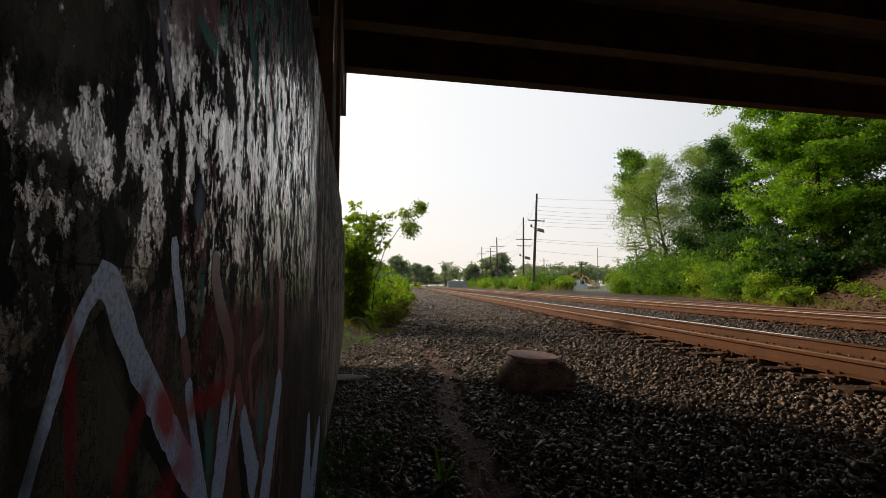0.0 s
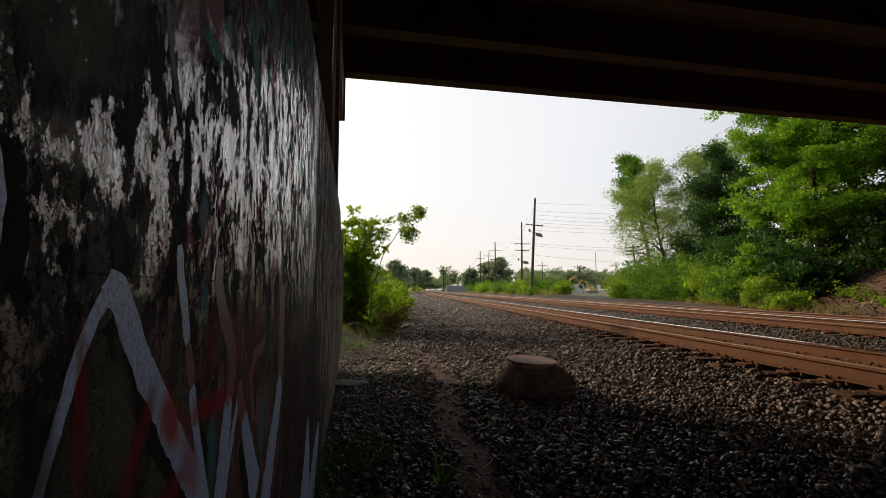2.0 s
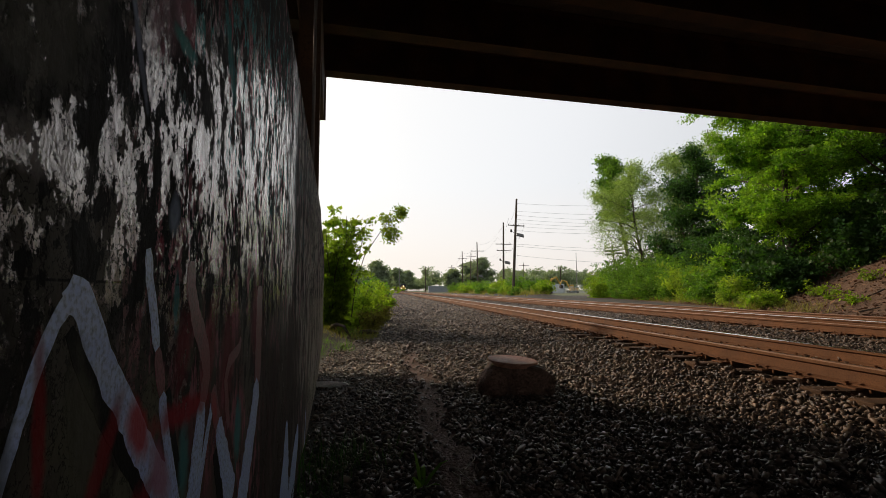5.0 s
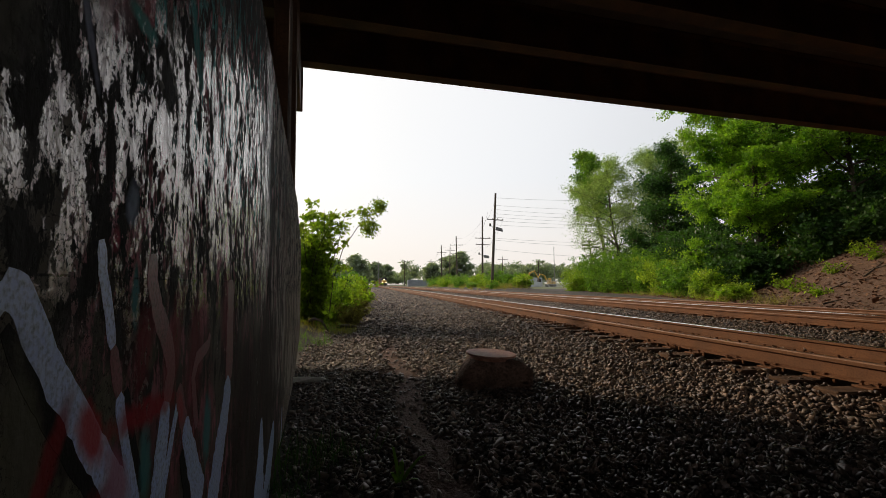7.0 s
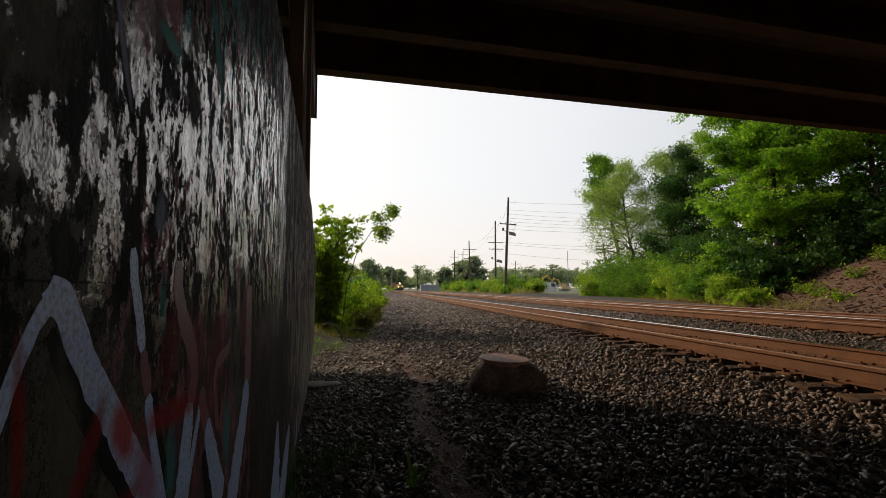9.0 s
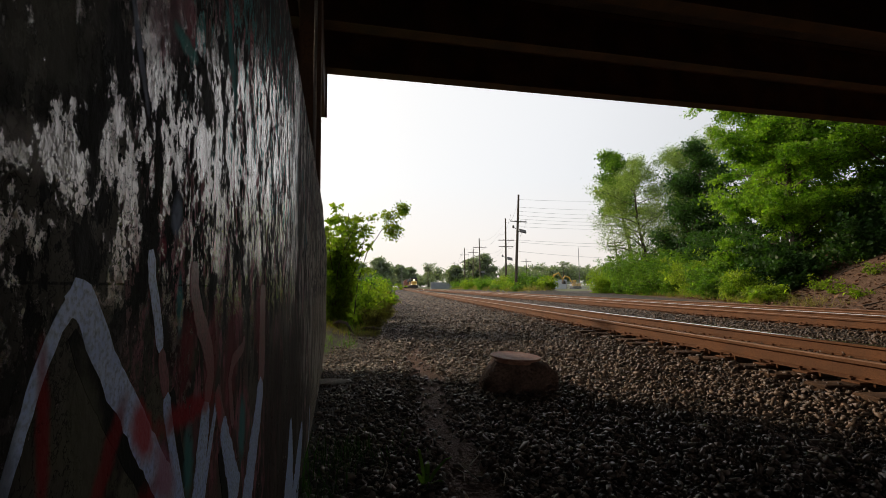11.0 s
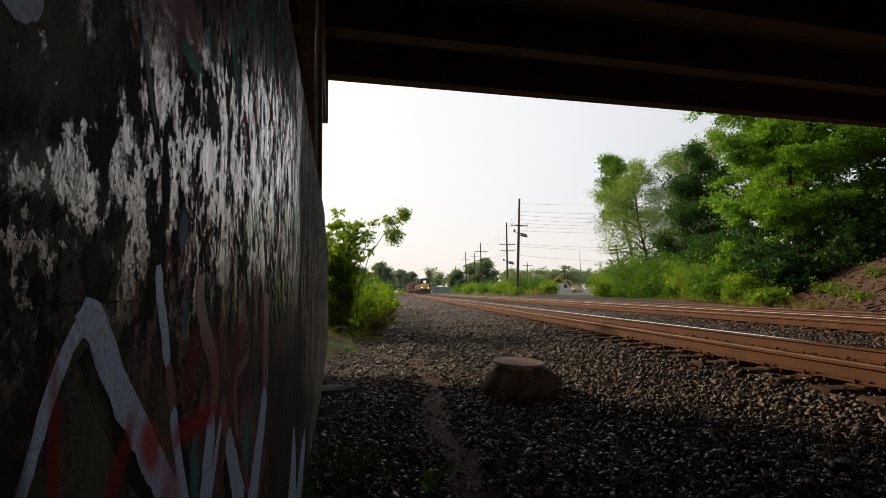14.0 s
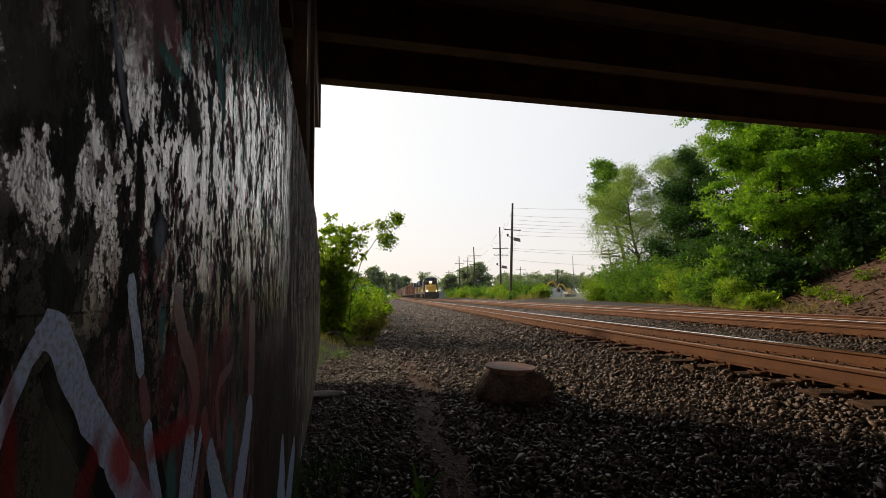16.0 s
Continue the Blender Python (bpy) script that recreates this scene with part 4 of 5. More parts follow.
tree(BROAD, 28.2, 28.5, 15, 5.0, LEAF_MAPLE, 14, 40000, 0.18, BROAD_LEAF, 0.1, 0.28, (0, 0), 20, 0.35, 0.04)
tree("ivy-covered dark tree among lighter trees", 28.4, 41.0, 14.2, 3.6, LEAF_DARK, 15, 30000, 0.2, LEAF, 0.1, 0.3, (0, 0), 18, 0.42, ivy=True, flat=0.8)
tree("pale feathery willow-like tree with an open crown", 29.0, 49.0, 16.0, 5.4, LEAF_GREY, 16, 32000, 0.2, SLIM_LEAF, 0.22, 0.2, (-0.12, 0), 30, 0.36, 0.10, flat=1.1)
tree("pale feathery tree with drooping branch ends", 31.4, 46.5, 16.4, 4.2, LEAF_GREY, 17, 24000, 0.2, SLIM_LEAF, 0.22, 0.2, (0.03, 0), 26, 0.36, 0.10, flat=1.1)
tree("tall green tree rising behind paler crowns", 31.2, 56.0, 20.4, 3.0, LEAF_MID, 18, 18000, 0.24, LEAF, 0.5, 0.28, (-0.06, 0), 18, 0.40, flat=0.8)
tree("pale tree with a thin crown behind the bank", 34.4, 45.0, 17.0, 4.2, LEAF_GREY, 19, 18000, 0.2, SLIM_LEAF, 0.25, 0.2, (0, 0), 22, 0.34, 0.09, flat=1.0)
tree(BROAD, 33.5, 36.0, 12, 5.0, LEAF_DARK, 20, 18000, 0.26, LEAF, 0.08, 0.26, (0, 0), 16, 0.5)
tree(BROAD, 31.0, 22.5, 12, 5.0, LEAF_DARK, 21, 12000, 0.24, LEAF, 0.08, 0.26, (0, 0), 16, 0.4)

# undergrowth along the foot of the bank
UNDER = [(21.4, 27.5, 2.4, 1.7, 0), (22.4, 30.0, 2.8, 1.9, 0), (23.2, 33.0, 3.2, 2.0, 1), (24.2, 37.0, 3.8, 2.2, 0), (24.8, 41.0, 4.2, 2.3, 0), (25.4, 45.5, 4.6, 2.4, 0), (26.2, 50.0, 4.4, 2.4, 0), (26.2, 55.0, 3.2, 2.2, 1), (28.6, 58.5, 2.6, 2.2, 0),
         (23.8, 28.5, 3.8, 1.8, 2), (25.3, 32.5, 4.6, 2.0, 2), (26.4, 36.5, 5.0, 2.2, 2), (27.6, 43.0, 5.6, 2.4, 2), (29.2, 50.0, 5.4, 2.4, 2), (20.4, 24.6, 1.8, 1.5, 1), (21.6, 23.2, 2.6, 1.6, 2), (22.8, 25.6, 3.4, 1.7, 2), (19.3, 22.0, 1.0, 1.0, 1), (27.6, 19.6, 4.5, 2.2, 2), (29.5, 23.5, 5.0, 2.4, 2), (26.0, 22.0, 3.2, 1.8, 2), (30.5, 18.5, 5.0, 2.4, 2), (28.0, 15.8, 3.6, 2.0, 2), (25.0, 18.8, 2.4, 1.6, 2), (26.8, 17.4, 2.6, 1.8, 2), (23.8, 21.0, 2.0, 1.4, 2)]
for k, (bx, by, bh, br, kind) in enumerate(UNDER):
    shrub(("dense green bush at the foot of the bank", "yellow-green bush at the edge of the gravel", "dark vine-covered thicket on the bank")[kind], bx, by, bh, br, (LEAF_MID, LEAF_BUSH, LEAF_DARK)[kind], 40 + k, 9500 if kind < 2 else 9000, (0.15, 0.135, 0.17)[kind], (BROAD_LEAF, LEAF, BROAD_LEAF)[kind], stems=16)
for k, (bx, by, bh) in enumerate([(20.2, 19.2, 0.8), (21.6, 18.6, 0.7), (23.0, 18.4, 0.9), (20.9, 20.6, 0.9), (22.3, 17.2, 0.6), (19.4, 17.4, 0.5), (24.0, 19.8, 1.2)]):
    shrub("small green seedling in leaf litter on the bank", bx, by, bh, 0.5, LEAF_BUSH, 80 + k, 260, 0.13, LEAF, "seedling", stems=4)

# shrubs beyond the end of the wall
shrub("tall sunlit green shrub beyond the wall's end", -1.50, 13.4, 3.3, 0.72, LEAF_BUSH, 101, 15000, 0.085, BROAD_LEAF, stems=22)
shrub("sunlit green shrub at the edge of the gravel", -1.05, 15.2, 2.1, 0.75, LEAF_BUSH, 102, 4600, 0.085, LEAF, stems=12)
shrub("yellow-green low shrub by the gravel", -0.85, 17.6, 1.7, 0.75, LEAF_BUSH, 103, 4200, 0.09, LEAF, stems=10)
shrub("dense green shrub by the gravel", -0.7, 21.0, 1.8, 0.9, LEAF_MID, 104, 4200, 0.11, LEAF, stems=11)
shrub("dense green shrub further along the gravel", -1.1, 26.0, 2.0, 1.3, LEAF_DARK, 105, 3600, 0.16, LEAF, stems=11)
shrub("leafy thicket behind the wall's end", -2.9, 16.0, 2.8, 1.3, LEAF_BUSH, 106, 5000, 0.11, LEAF, stems=12)
shrub("dry brownish weeds at the edge of the gravel", -0.50, 14.3, 0.8, 0.35, DRY_GRASS, 107, 2200, 0.09, SLIM_LEAF, stems=14)
shrub("dry brownish weeds at the edge of the gravel", -0.25, 17.6, 1.1, 0.5, DRY_GRASS, 108, 2200, 0.10, SLIM_LEAF, stems=14)


def sapling():
    ob = thing("sapling", "thin leaning sapling with a few leafy tufts", "tree", pose(-0.80, 13.8, 0.22))
    rng = random.Random(9)
    stem = [Vector(p) for p in ((-0.25, 0, -0.1), (-0.15, 0, 1.0), (0.12, 0, 1.9), (0.50, 0, 2.5), (0.82, 0, 2.95), (1.0, 0, 3.3))]
    g = Geo().tube(stem, [0.016, 0.014, 0.011, 0.009, 0.007, 0.004], 6)
    tips = []
    for a, b in (((0.62, 0, 2.5), (0.93, 0.05, 2.42)), ((0.62, 0, 2.5), (0.78, -0.05, 2.68)), ((0.86, 0, 2.95), (1.2, 0.05, 3.12)), ((0.86, 0, 2.95), (0.72, 0.03, 3.02)), ((0.8, 0, 2.82), (1.02, 0.05, 2.6)), ((1, 0, 3.3), (1.22, 0, 3.25))):
        g.tube([Vector(a), Vector(a).lerp(Vector(b), 0.5) + Vector((0, 0, 0.03)), Vector(b)], [0.008, 0.006, 0.003], 5)
        tips += [Vector(a).lerp(Vector(b), t) for t in (0.55, 0.8, 1.0, 1.08)]
    part("stem", g, BARK, ob)
    part("foliage", crown_mesh("foliage", tips, 60, 0.085, 0.075, LEAF, LEAF_BUSH, 7, 0.9, 0.4), None, ob)


sapling()


def tuft_mesh(places, height, seed, blades):
    rng = np.random.default_rng(seed)
    blade = [(np.array([(-0.012, 0, 0), (0.012, 0, 0), (0.011, 0.09, 0.5), (-0.009, 0.09, 0.5), (0, 0.32, 0.95)]), [(0, 1, 2, 3), (3, 2, 4)])]
    c = np.repeat(np.array(places), blades, axis=0)
    c = c + rng.normal(0, 1, c.shape) * np.array([0.10, 0.10, 0])
    c[:, 2] = ground_z(c[:, 0], c[:, 1]) - 0.01
    return c, random_turns(len(c), rng, 0.12), height * np.exp(rng.normal(0, 0.35, len(c))), blade


def grass(name, label, places, height, seed, blades, material):
    c, r, s, blade = tuft_mesh(places, height, seed, blades)
    ob = new(name, scatter_mesh(name, blade, c, r, s, [material]))
    tagged(ob, label, "grass", "", "stuff")


rg = random.Random(4)
grass("grass_by_wall", "dark green grass growing at the base of the wall", [(rg.uniform(-0.55, 0.05) - 0.02 * k, rg.uniform(1.9, 3.7), 0) for k in range(60)], 0.17, 1, 26, LEAF_DARK)
grass("grass_at_wall_end", "bright green grass tuft at the end of the wall", [(rg.uniform(-1.5, -0.85), rg.uniform(9.2, 10.8), 0) for k in range(16)], 0.13, 2, 30, GRASS)
grass("dry_grass", "yellowed dry grass beneath the shrubs", [(rg.uniform(-1.7, -0.35), rg.uniform(11.6, 16.5), 0) for k in range(110)], 0.15, 3, 30, DRY_GRASS)
grass("green_verge", "green weeds along the edge of the gravel", [(rg.uniform(-1.6, -0.4), rg.uniform(12, 24), 0) for k in range(50)], 0.22, 6, 22, GRASS)
grass("bank_weeds", "yellow-green weeds along the foot of the bank", [(float(bank_foot(q)) + rg.uniform(-0.8, 1.4), q, 0) for q in [rg.uniform(17, 58) for k in range(240)]], 0.34, 7, 22, DRY_GRASS)
grass("mound_weeds", "tall yellow-green weeds round the poles", [(rg.gauss(19.0, 1.2), rg.uniform(55, 135), 0) for k in range(520)], 0.5, 8, 24, DRY_GRASS)
for k, (bx, by, bh, br) in enumerate([(19.9, 58, 2.0, 1.2), (17.9, 63, 0.9, 1.2), (20.6, 64, 2.2, 1.5), (18.4, 70, 1.3, 1.5), (20.8, 73, 3.0, 1.9), (18.2, 78, 1.2, 1.6), (20.0, 82, 2.6, 2.1), (18.3, 89, 2.0, 2.0), (19.8, 97, 2.8, 2.4), (18.4, 106, 2.2, 2.3), (19.6, 116, 3.0, 2.8), (18.8, 128, 2.4, 2.6)]):
    shrub("yellow-green bush on the rise by the poles", bx, by, bh, br, (LEAF_BUSH, LEAF_MID, LEAF_MID)[k % 3], 130 + k, 5200, 0.17, LEAF, stems=12)


def litter():
    """Fallen leaves and sticks on the bank."""
    rng = np.random.default_rng(8)
    n = 9000
    y = rng.uniform(13, 32, n)
    x = bank_foot(y) + rng.uniform(-0.6, 8, n)
    p = np.stack([x, y, ground_z(x, y) + 0.01], 1)
    ob = new("leaf_litter", scatter_mesh("leaf_litter", LEAF, p, random_turns(n, rng, 0.2), 0.16 * np.exp(rng.normal(0, 0.3, n)), [LITTER]))
    tagged(ob, "brown fallen leaves covering the bank", "leaf litter", "", "stuff")
    r = random.Random(3)
    for k in range(9):
        y0 = r.uniform(15.5, 22)
        x0 = float(bank_foot(y0)) + r.uniform(0.8, 5)
        d = Vector((r.uniform(-1, 1), r.uniform(-0.6, 0.6), 0)).normalized() * r.uniform(0.5, 1.3)
        pts = []
        for t in (0, 0.35, 0.7, 1):
            px, py = x0 + d.x * t, y0 + d.y * t
            pts.append((px, py, float(ground_z(px, py)) + 0.04))
        solid("fallen_branch", Geo().tube(pts, [0.035, 0.03, 0.024, 0.012], 6), BARK, "dead branch lying on the littered bank", "branch")


litter()


def near_bits():
    """Curved log, flat stone, twigs and a weed near the wall."""
    log = [(-1.50, 12.7, 0.16), (-1.32, 12.5, 0.24), (-1.1, 12.2, 0.20), (-0.92, 11.9, -0.04)]
    solid("fallen_log", Geo().tube(log, [0.03, 0.04, 0.036, 0.025], 8), BARK, "dark bent log lying in dry grass", "log", smooth=True)
    solid("fallen_log", Geo().tube([(-0.75, 12.7, 0.0), (-0.45, 12.55, 0.03), (-0.25, 12.6, 0.0)], [0.05, 0.06, 0.03], 8), BARK, "short dark log lying on gravel", "log", smooth=True)
    v, f = rock(77, 0.35, 30)
    solid("flat_stone", Geo().add(v * np.array([0.42, 0.3, 0.40]), f), PALE_STONE, "pale flat stone at the base of the wall", "stone", m=pose(-0.80, 6.5, float(ground_z(-0.80, 6.5)) + 0.05))
    r = random.Random(12)
    for pts in ([(0.48, 2.92), (0.56, 3.02), (0.585, 3.16)], [(0.50, 2.70), (0.46, 2.80), (0.43, 2.96)], [(0.42, 2.72), (0.43, 2.80), (0.40, 2.92)], [(0.62, 2.60), (0.66, 2.72), (0.64, 2.82)], [(-0.05, 3.0), (-0.02, 3.15), (-0.03, 3.3)]):
        line = [(px, py, float(ground_z(px, py)) + 0.02 + 0.015 * (k == 1)) for k, (px, py) in enumerate(pts)]
        solid("twig", Geo().tube(line, [0.004, 0.0035, 0.002], 5), DRY_TWIG, "thin dry twig lying on the path", "twig")
    ob = thing("weed", "small broad-bladed green weed in the gravel", "weed", pose(0.20, 2.78, float(ground_z(0.2, 2.78))))
    for k, (a, tall, out) in enumerate(((0.3, 0.15, 0.17), (2.6, 0.22, 0.05), (1.4, 0.09, 0.18), (4.2, 0.12, 0.12), (5.4, 0.08, 0.15))):
        u, w = Vector((math.cos(a), math.sin(a), 0)), Vector((-math.sin(a), math.cos(a), 0))
        z = Vector((0, 0, 1))
        line = [(0, 0, 0.012), (0.35, 0.55, 0.020), (0.75, 0.95, 0.014), (1, 1, 0.001)]
        pts = [[u * out * q + z * tall * h - w * c for q, h, c in line], [u * out * q + z * (tall * h + 0.004) for q, h, c in line], [u * out * q + z * tall * h + w * c for q, h, c in line]]
        part("blade", Geo().add(pts[0] + pts[1] + pts[2], [(i, i + 1, 5 + i, 4 + i) for i in range(3)] + [(4 + i, 5 + i, 9 + i, 8 + i) for i in range(3)]), GRASS, ob)


PALE_STONE = mat("pale limestone", (0.66, 0.65, 0.62), (0.82, 0.80, 0.76), 9, 60, 0.8, 0.5)
DRY_TWIG = mat("dry twig", (0.30, 0.25, 0.19), (0.42, 0.36, 0.28), 20, 80, 0.8, 0.2)
near_bits()

# ---- poles, wires and distance ----


def utility_pole(x, y, height, arms, lamp=0, tilt=(0, 0), r=0.16, name_label="dark wooden utility pole with crossarms"):
    ob = thing("utility_pole", name_label, "utility pole", pose(x, y, float(ground_z(x, y)) - 0.2, tilt[0], tilt[1], 0), "utility poles")
    part("pole", Geo().tube([(0, 0, 0), (0, 0, height * 0.5), (0, 0, height)], [r, r * 0.85, r * 0.62], 10), WOOD_POLE, ob)
    for z, wide in arms:
        arm = part("crossarm", Geo().box(-wide / 2, -r - 0.10, z - 0.06, wide / 2, -r, z + 0.06, 0.01), WOOD_POLE, ob)
        for k in range(4):
            u = wide * (-0.45 + 0.3 * k)
            part("insulator", Geo().lathe([(0.02, z + 0.06), (0.045, z + 0.10), (0.045, z + 0.16), (0.02, z + 0.2)], 8, (u, -r - 0.05)), GREY_STEEL, arm)
    if lamp:
        fx = part("floodlight", Geo().box(-0.5, -0.4, -0.07, 0.5, 0.4, 0.07, 0.03, m=pose(0.75, 0, lamp, 38, 10, 0)), LAMP_BODY, ob, "dark box-shaped floodlight")
        part("bracket", Geo().tube([(0, 0, lamp - 0.1), (0.5, 0, lamp)], 0.04, 6), LAMP_BODY, fx)
        part("sensor", Geo().box(-0.75, -0.12, lamp + 0.35, -0.5, 0.12, lamp + 0.75, 0.04).tube([(0, 0, lamp + 0.1), (-0.55, 0, lamp + 0.5)], 0.035, 6), LAMP_BODY, ob, "small dark lamp on a bracket")
    return ob


LAMP_BODY = mat("dark lamp housing", (0.05, 0.05, 0.05), (0.09, 0.085, 0.08), 6, 40, 0.5, 0.1, 0.3)
# cable grey is raised to stand for the haze in front of it
WIRE = mat("haze-lightened cable", (0.16, 0.15, 0.15), (0.24, 0.23, 0.23), 4, 20, 0.7, 0)
utility_pole(17.5, 64.0, 13.9, [(10.0, 2.4)], 8.7, (0, 3.1), 0.22)
utility_pole(21.2, 84.0, 13.4, [(8.1, 2.6), (9.3, 2.9)], 5.9, (0, 0.6), 0.2)
utility_pole(22.7, 116.0, 13.2, [(8.7, 3.0), (10.9, 3.4)], 4.6, (0, -0.8), 0.2)
utility_pole(24.5, 152.0, 14.0, [(9.0, 3.4), (11.6, 3.0)], 0, (0, 0), 0.2)
utility_pole(26.2, 147.0, 13.2, [(12.0, 3.2)], 0, (0, 1.5), 0.18)
utility_pole(27.6, 200.0, 12.0, [(9.8, 3.0), (11.0, 3.0)], 0, (0, 0), 0.2)
utility_pole(17.0, 210.0, 12.0, [(10.0, 3.0), (8.6, 3.0)], 0, (0, 0), 0.2)
utility_pole(44.8, 150.0, 10.2, [(9.2, 3.4)], 0, (0, 0), 0.18)
utility_pole(53.6, 140.0, 8.4, [(7.6, 2.6)], 0, (0, 0), 0.18)
utility_pole(27.5, 53.0, 6.6, [(6.3, 2.2), (5.9, 2.2), (5.5, 2.2), (4.6, 2.2), (3.9, 1.8)], 0, (0, -6), 0.12, "short old leaning telegraph pole with many crossarms")
solid("radio_mast", Geo().tube([(75.6, 180, 0), (75.6, 180, 16)], [0.22, 0.1], 6), GREY_STEEL, "thin grey radio mast in the distance", "mast")
solid("radio_mast", Geo().tube([(6.5, 260, 0), (6.5, 260, 14)], [0.25, 0.12], 6), GREY_STEEL, "thin grey mast beyond the railway yard", "mast")


def wire(a, b, sag, r=0.012):
    a, b = Vector(a), Vector(b)
    pts = [a.lerp(b, t / 14) - Vector((0, 0, 4 * sag * (t / 14) * (1 - t / 14))) for t in range(15)]
    solid("overhead_wire", Geo().tube(pts, r, 4, cap=False), WIRE, "thin dark overhead wire between poles", "wire")


TOP = [(18.25, 64.0, 13.5), (21.35, 84.0, 13.0), (22.6, 116.0, 12.8), (24.5, 152.0, 13.6), (27.6, 200.0, 11.6)]
for (a, b) in zip(TOP, TOP[1:]):
    for dx, dz in ((0, 0), (-1.2, -2.2), (1.1, -3.1), (0.1, -4.6)):
        wire((a[0] + dx, a[1], a[2] + dz), (b[0] + dx, b[1], b[2] + dz), 1.3, 0.012)
for z, zz in ((13.4, 14.3), (12.3, 12.7), (11.7, 11.7), (11.1, 11.2), (10.6, 10.7), (10.1, 10.3), (9.5, 9.8), (7.6, 7.4), (7.3, 6.7), (6.0, 4.8)):
    wire((17.5 + 0.054 * z, 64.0, z), (46.0, 65.6, zz), 0.4, 0.013)


def woods(name, label, trees, seed, size, per):
    """Distant woodland: many uneven crowns of leaf clumps."""
    rng = np.random.default_rng(seed)
    tips = []
    for x, y, h, r in trees:
        n = 34
        u = rng.normal(0, 1, (n, 3))
        u /= np.linalg.norm(u, axis=1)[:, None]
        u *= rng.uniform(0.35, 1, (n, 1))
        tips += [Vector((x + p[0] * r, y + p[1] * r, h * 0.56 + p[2] * h * 0.42)) for p in u]
    ob = new(name, crown_mesh(name, tips, per, size * 0.9, size, LEAF, LEAF_HAZED, seed, 0.8, 0.5))
    tagged(ob, label, "woods", "", "stuff")


rw = random.Random(21)
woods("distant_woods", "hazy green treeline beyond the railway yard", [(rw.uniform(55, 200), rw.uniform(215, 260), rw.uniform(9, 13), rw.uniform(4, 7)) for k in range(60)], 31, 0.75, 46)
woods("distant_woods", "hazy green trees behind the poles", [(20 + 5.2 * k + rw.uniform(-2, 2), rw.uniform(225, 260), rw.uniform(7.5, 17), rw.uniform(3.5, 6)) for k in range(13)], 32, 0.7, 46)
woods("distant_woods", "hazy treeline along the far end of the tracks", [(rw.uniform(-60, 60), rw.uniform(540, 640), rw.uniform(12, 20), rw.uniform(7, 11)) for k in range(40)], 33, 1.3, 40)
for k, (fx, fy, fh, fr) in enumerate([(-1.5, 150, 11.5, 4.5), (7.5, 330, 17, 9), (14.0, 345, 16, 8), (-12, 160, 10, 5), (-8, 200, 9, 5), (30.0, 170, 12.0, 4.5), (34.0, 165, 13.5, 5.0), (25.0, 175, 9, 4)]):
    tree("round-crowned hazy tree in the distance", fx, fy, fh, fr * 0.8, LEAF_HAZED, 200 + k, 9000, 0.6 if fy < 250 else 1.0, LEAF, 0.15, 0.3, (0, 0), 12, 0.8)


# ---- small things in the distance ----
DIGGER = mat("yellow digger paint", (0.50, 0.30, 0.05), (0.60, 0.38, 0.08), 3, 30, 0.6, 0.1)
PALE_METAL = mat("pale weathered metal", (0.38, 0.42, 0.46), (0.52, 0.55, 0.58), 0.8, 10, 0.6, 0.1)
BLUE_METAL = mat("blue-grey container paint", (0.24, 0.27, 0.31), (0.32, 0.35, 0.38), 0.8, 10, 0.6, 0.1)


def excavator(x, y, turn, size):
    ob = thing("excavator", "yellow tracked excavator with a raised arm", "excavator", pose(x, y, float(ground_z(x, y)), 0, 0, turn))
    k = size
    for sy in (-0.9, 0.9):
        part("crawler", Geo().prism([(-1.6 * k, 0.1 * k), (-1.3 * k, 0.0), (1.3 * k, 0.0), (1.6 * k, 0.1 * k), (1.6 * k, 0.6 * k), (1.3 * k, 0.75 * k), (-1.3 * k, 0.75 * k), (-1.6 * k, 0.6 * k)], (sy - 0.28) * k, (sy + 0.28) * k), GRIME, ob)
    part("body", Geo().box(-1.6 * k, -1.1 * k, 0.8 * k, 0.9 * k, 1.1 * k, 1.7 * k, 0.12 * k), DIGGER, ob)
    cab = part("cab", Geo().box(-0.1 * k, 0.25 * k, 1.7 * k, 1.0 * k, 1.1 * k, 2.7 * k, 0.1 * k), DIGGER, ob)
    part("window", Geo().box(1.0 * k, 0.35 * k, 1.85 * k, 1.02 * k, 1.0 * k, 2.55 * k), GLASS, cab)
    part("boom", Geo().tube([(0.8 * k, -0.2 * k, 1.4 * k), (1.9 * k, -0.2 * k, 3.6 * k), (3.2 * k, -0.2 * k, 4.1 * k)], [0.22 * k, 0.26 * k, 0.16 * k], 6), DIGGER, ob)
    part("arm", Geo().tube([(3.1 * k, -0.2 * k, 4.2 * k), (4.4 * k, -0.2 * k, 2.2 * k)], [0.2 * k, 0.13 * k], 6), DIGGER, ob)
    part("bucket", Geo().prism([(4.1 * k, 1.5 * k), (4.9 * k, 1.3 * k), (4.8 * k, 2.1 * k), (4.3 * k, 2.3 * k)], -0.6 * k, 0.2 * k), GRIME, ob)


def container(x, y, long, high, material, label, turn=0):
    g = Geo().box(-long / 2, -1.2, 0.1, long / 2, 1.2, high, 0.04)
    ob = thing("container", label, "container", pose(x, y, float(ground_z(x, y)), 0, 0, turn))
    part("shell", g, material, ob)
    for k in range(int(long / 0.6)):
        part("rib", Geo().box(-long / 2 + 0.3 + 0.6 * k, -1.24, 0.3, -long / 2 + 0.42 + 0.6 * k, -1.2, high - 0.2), material, ob)


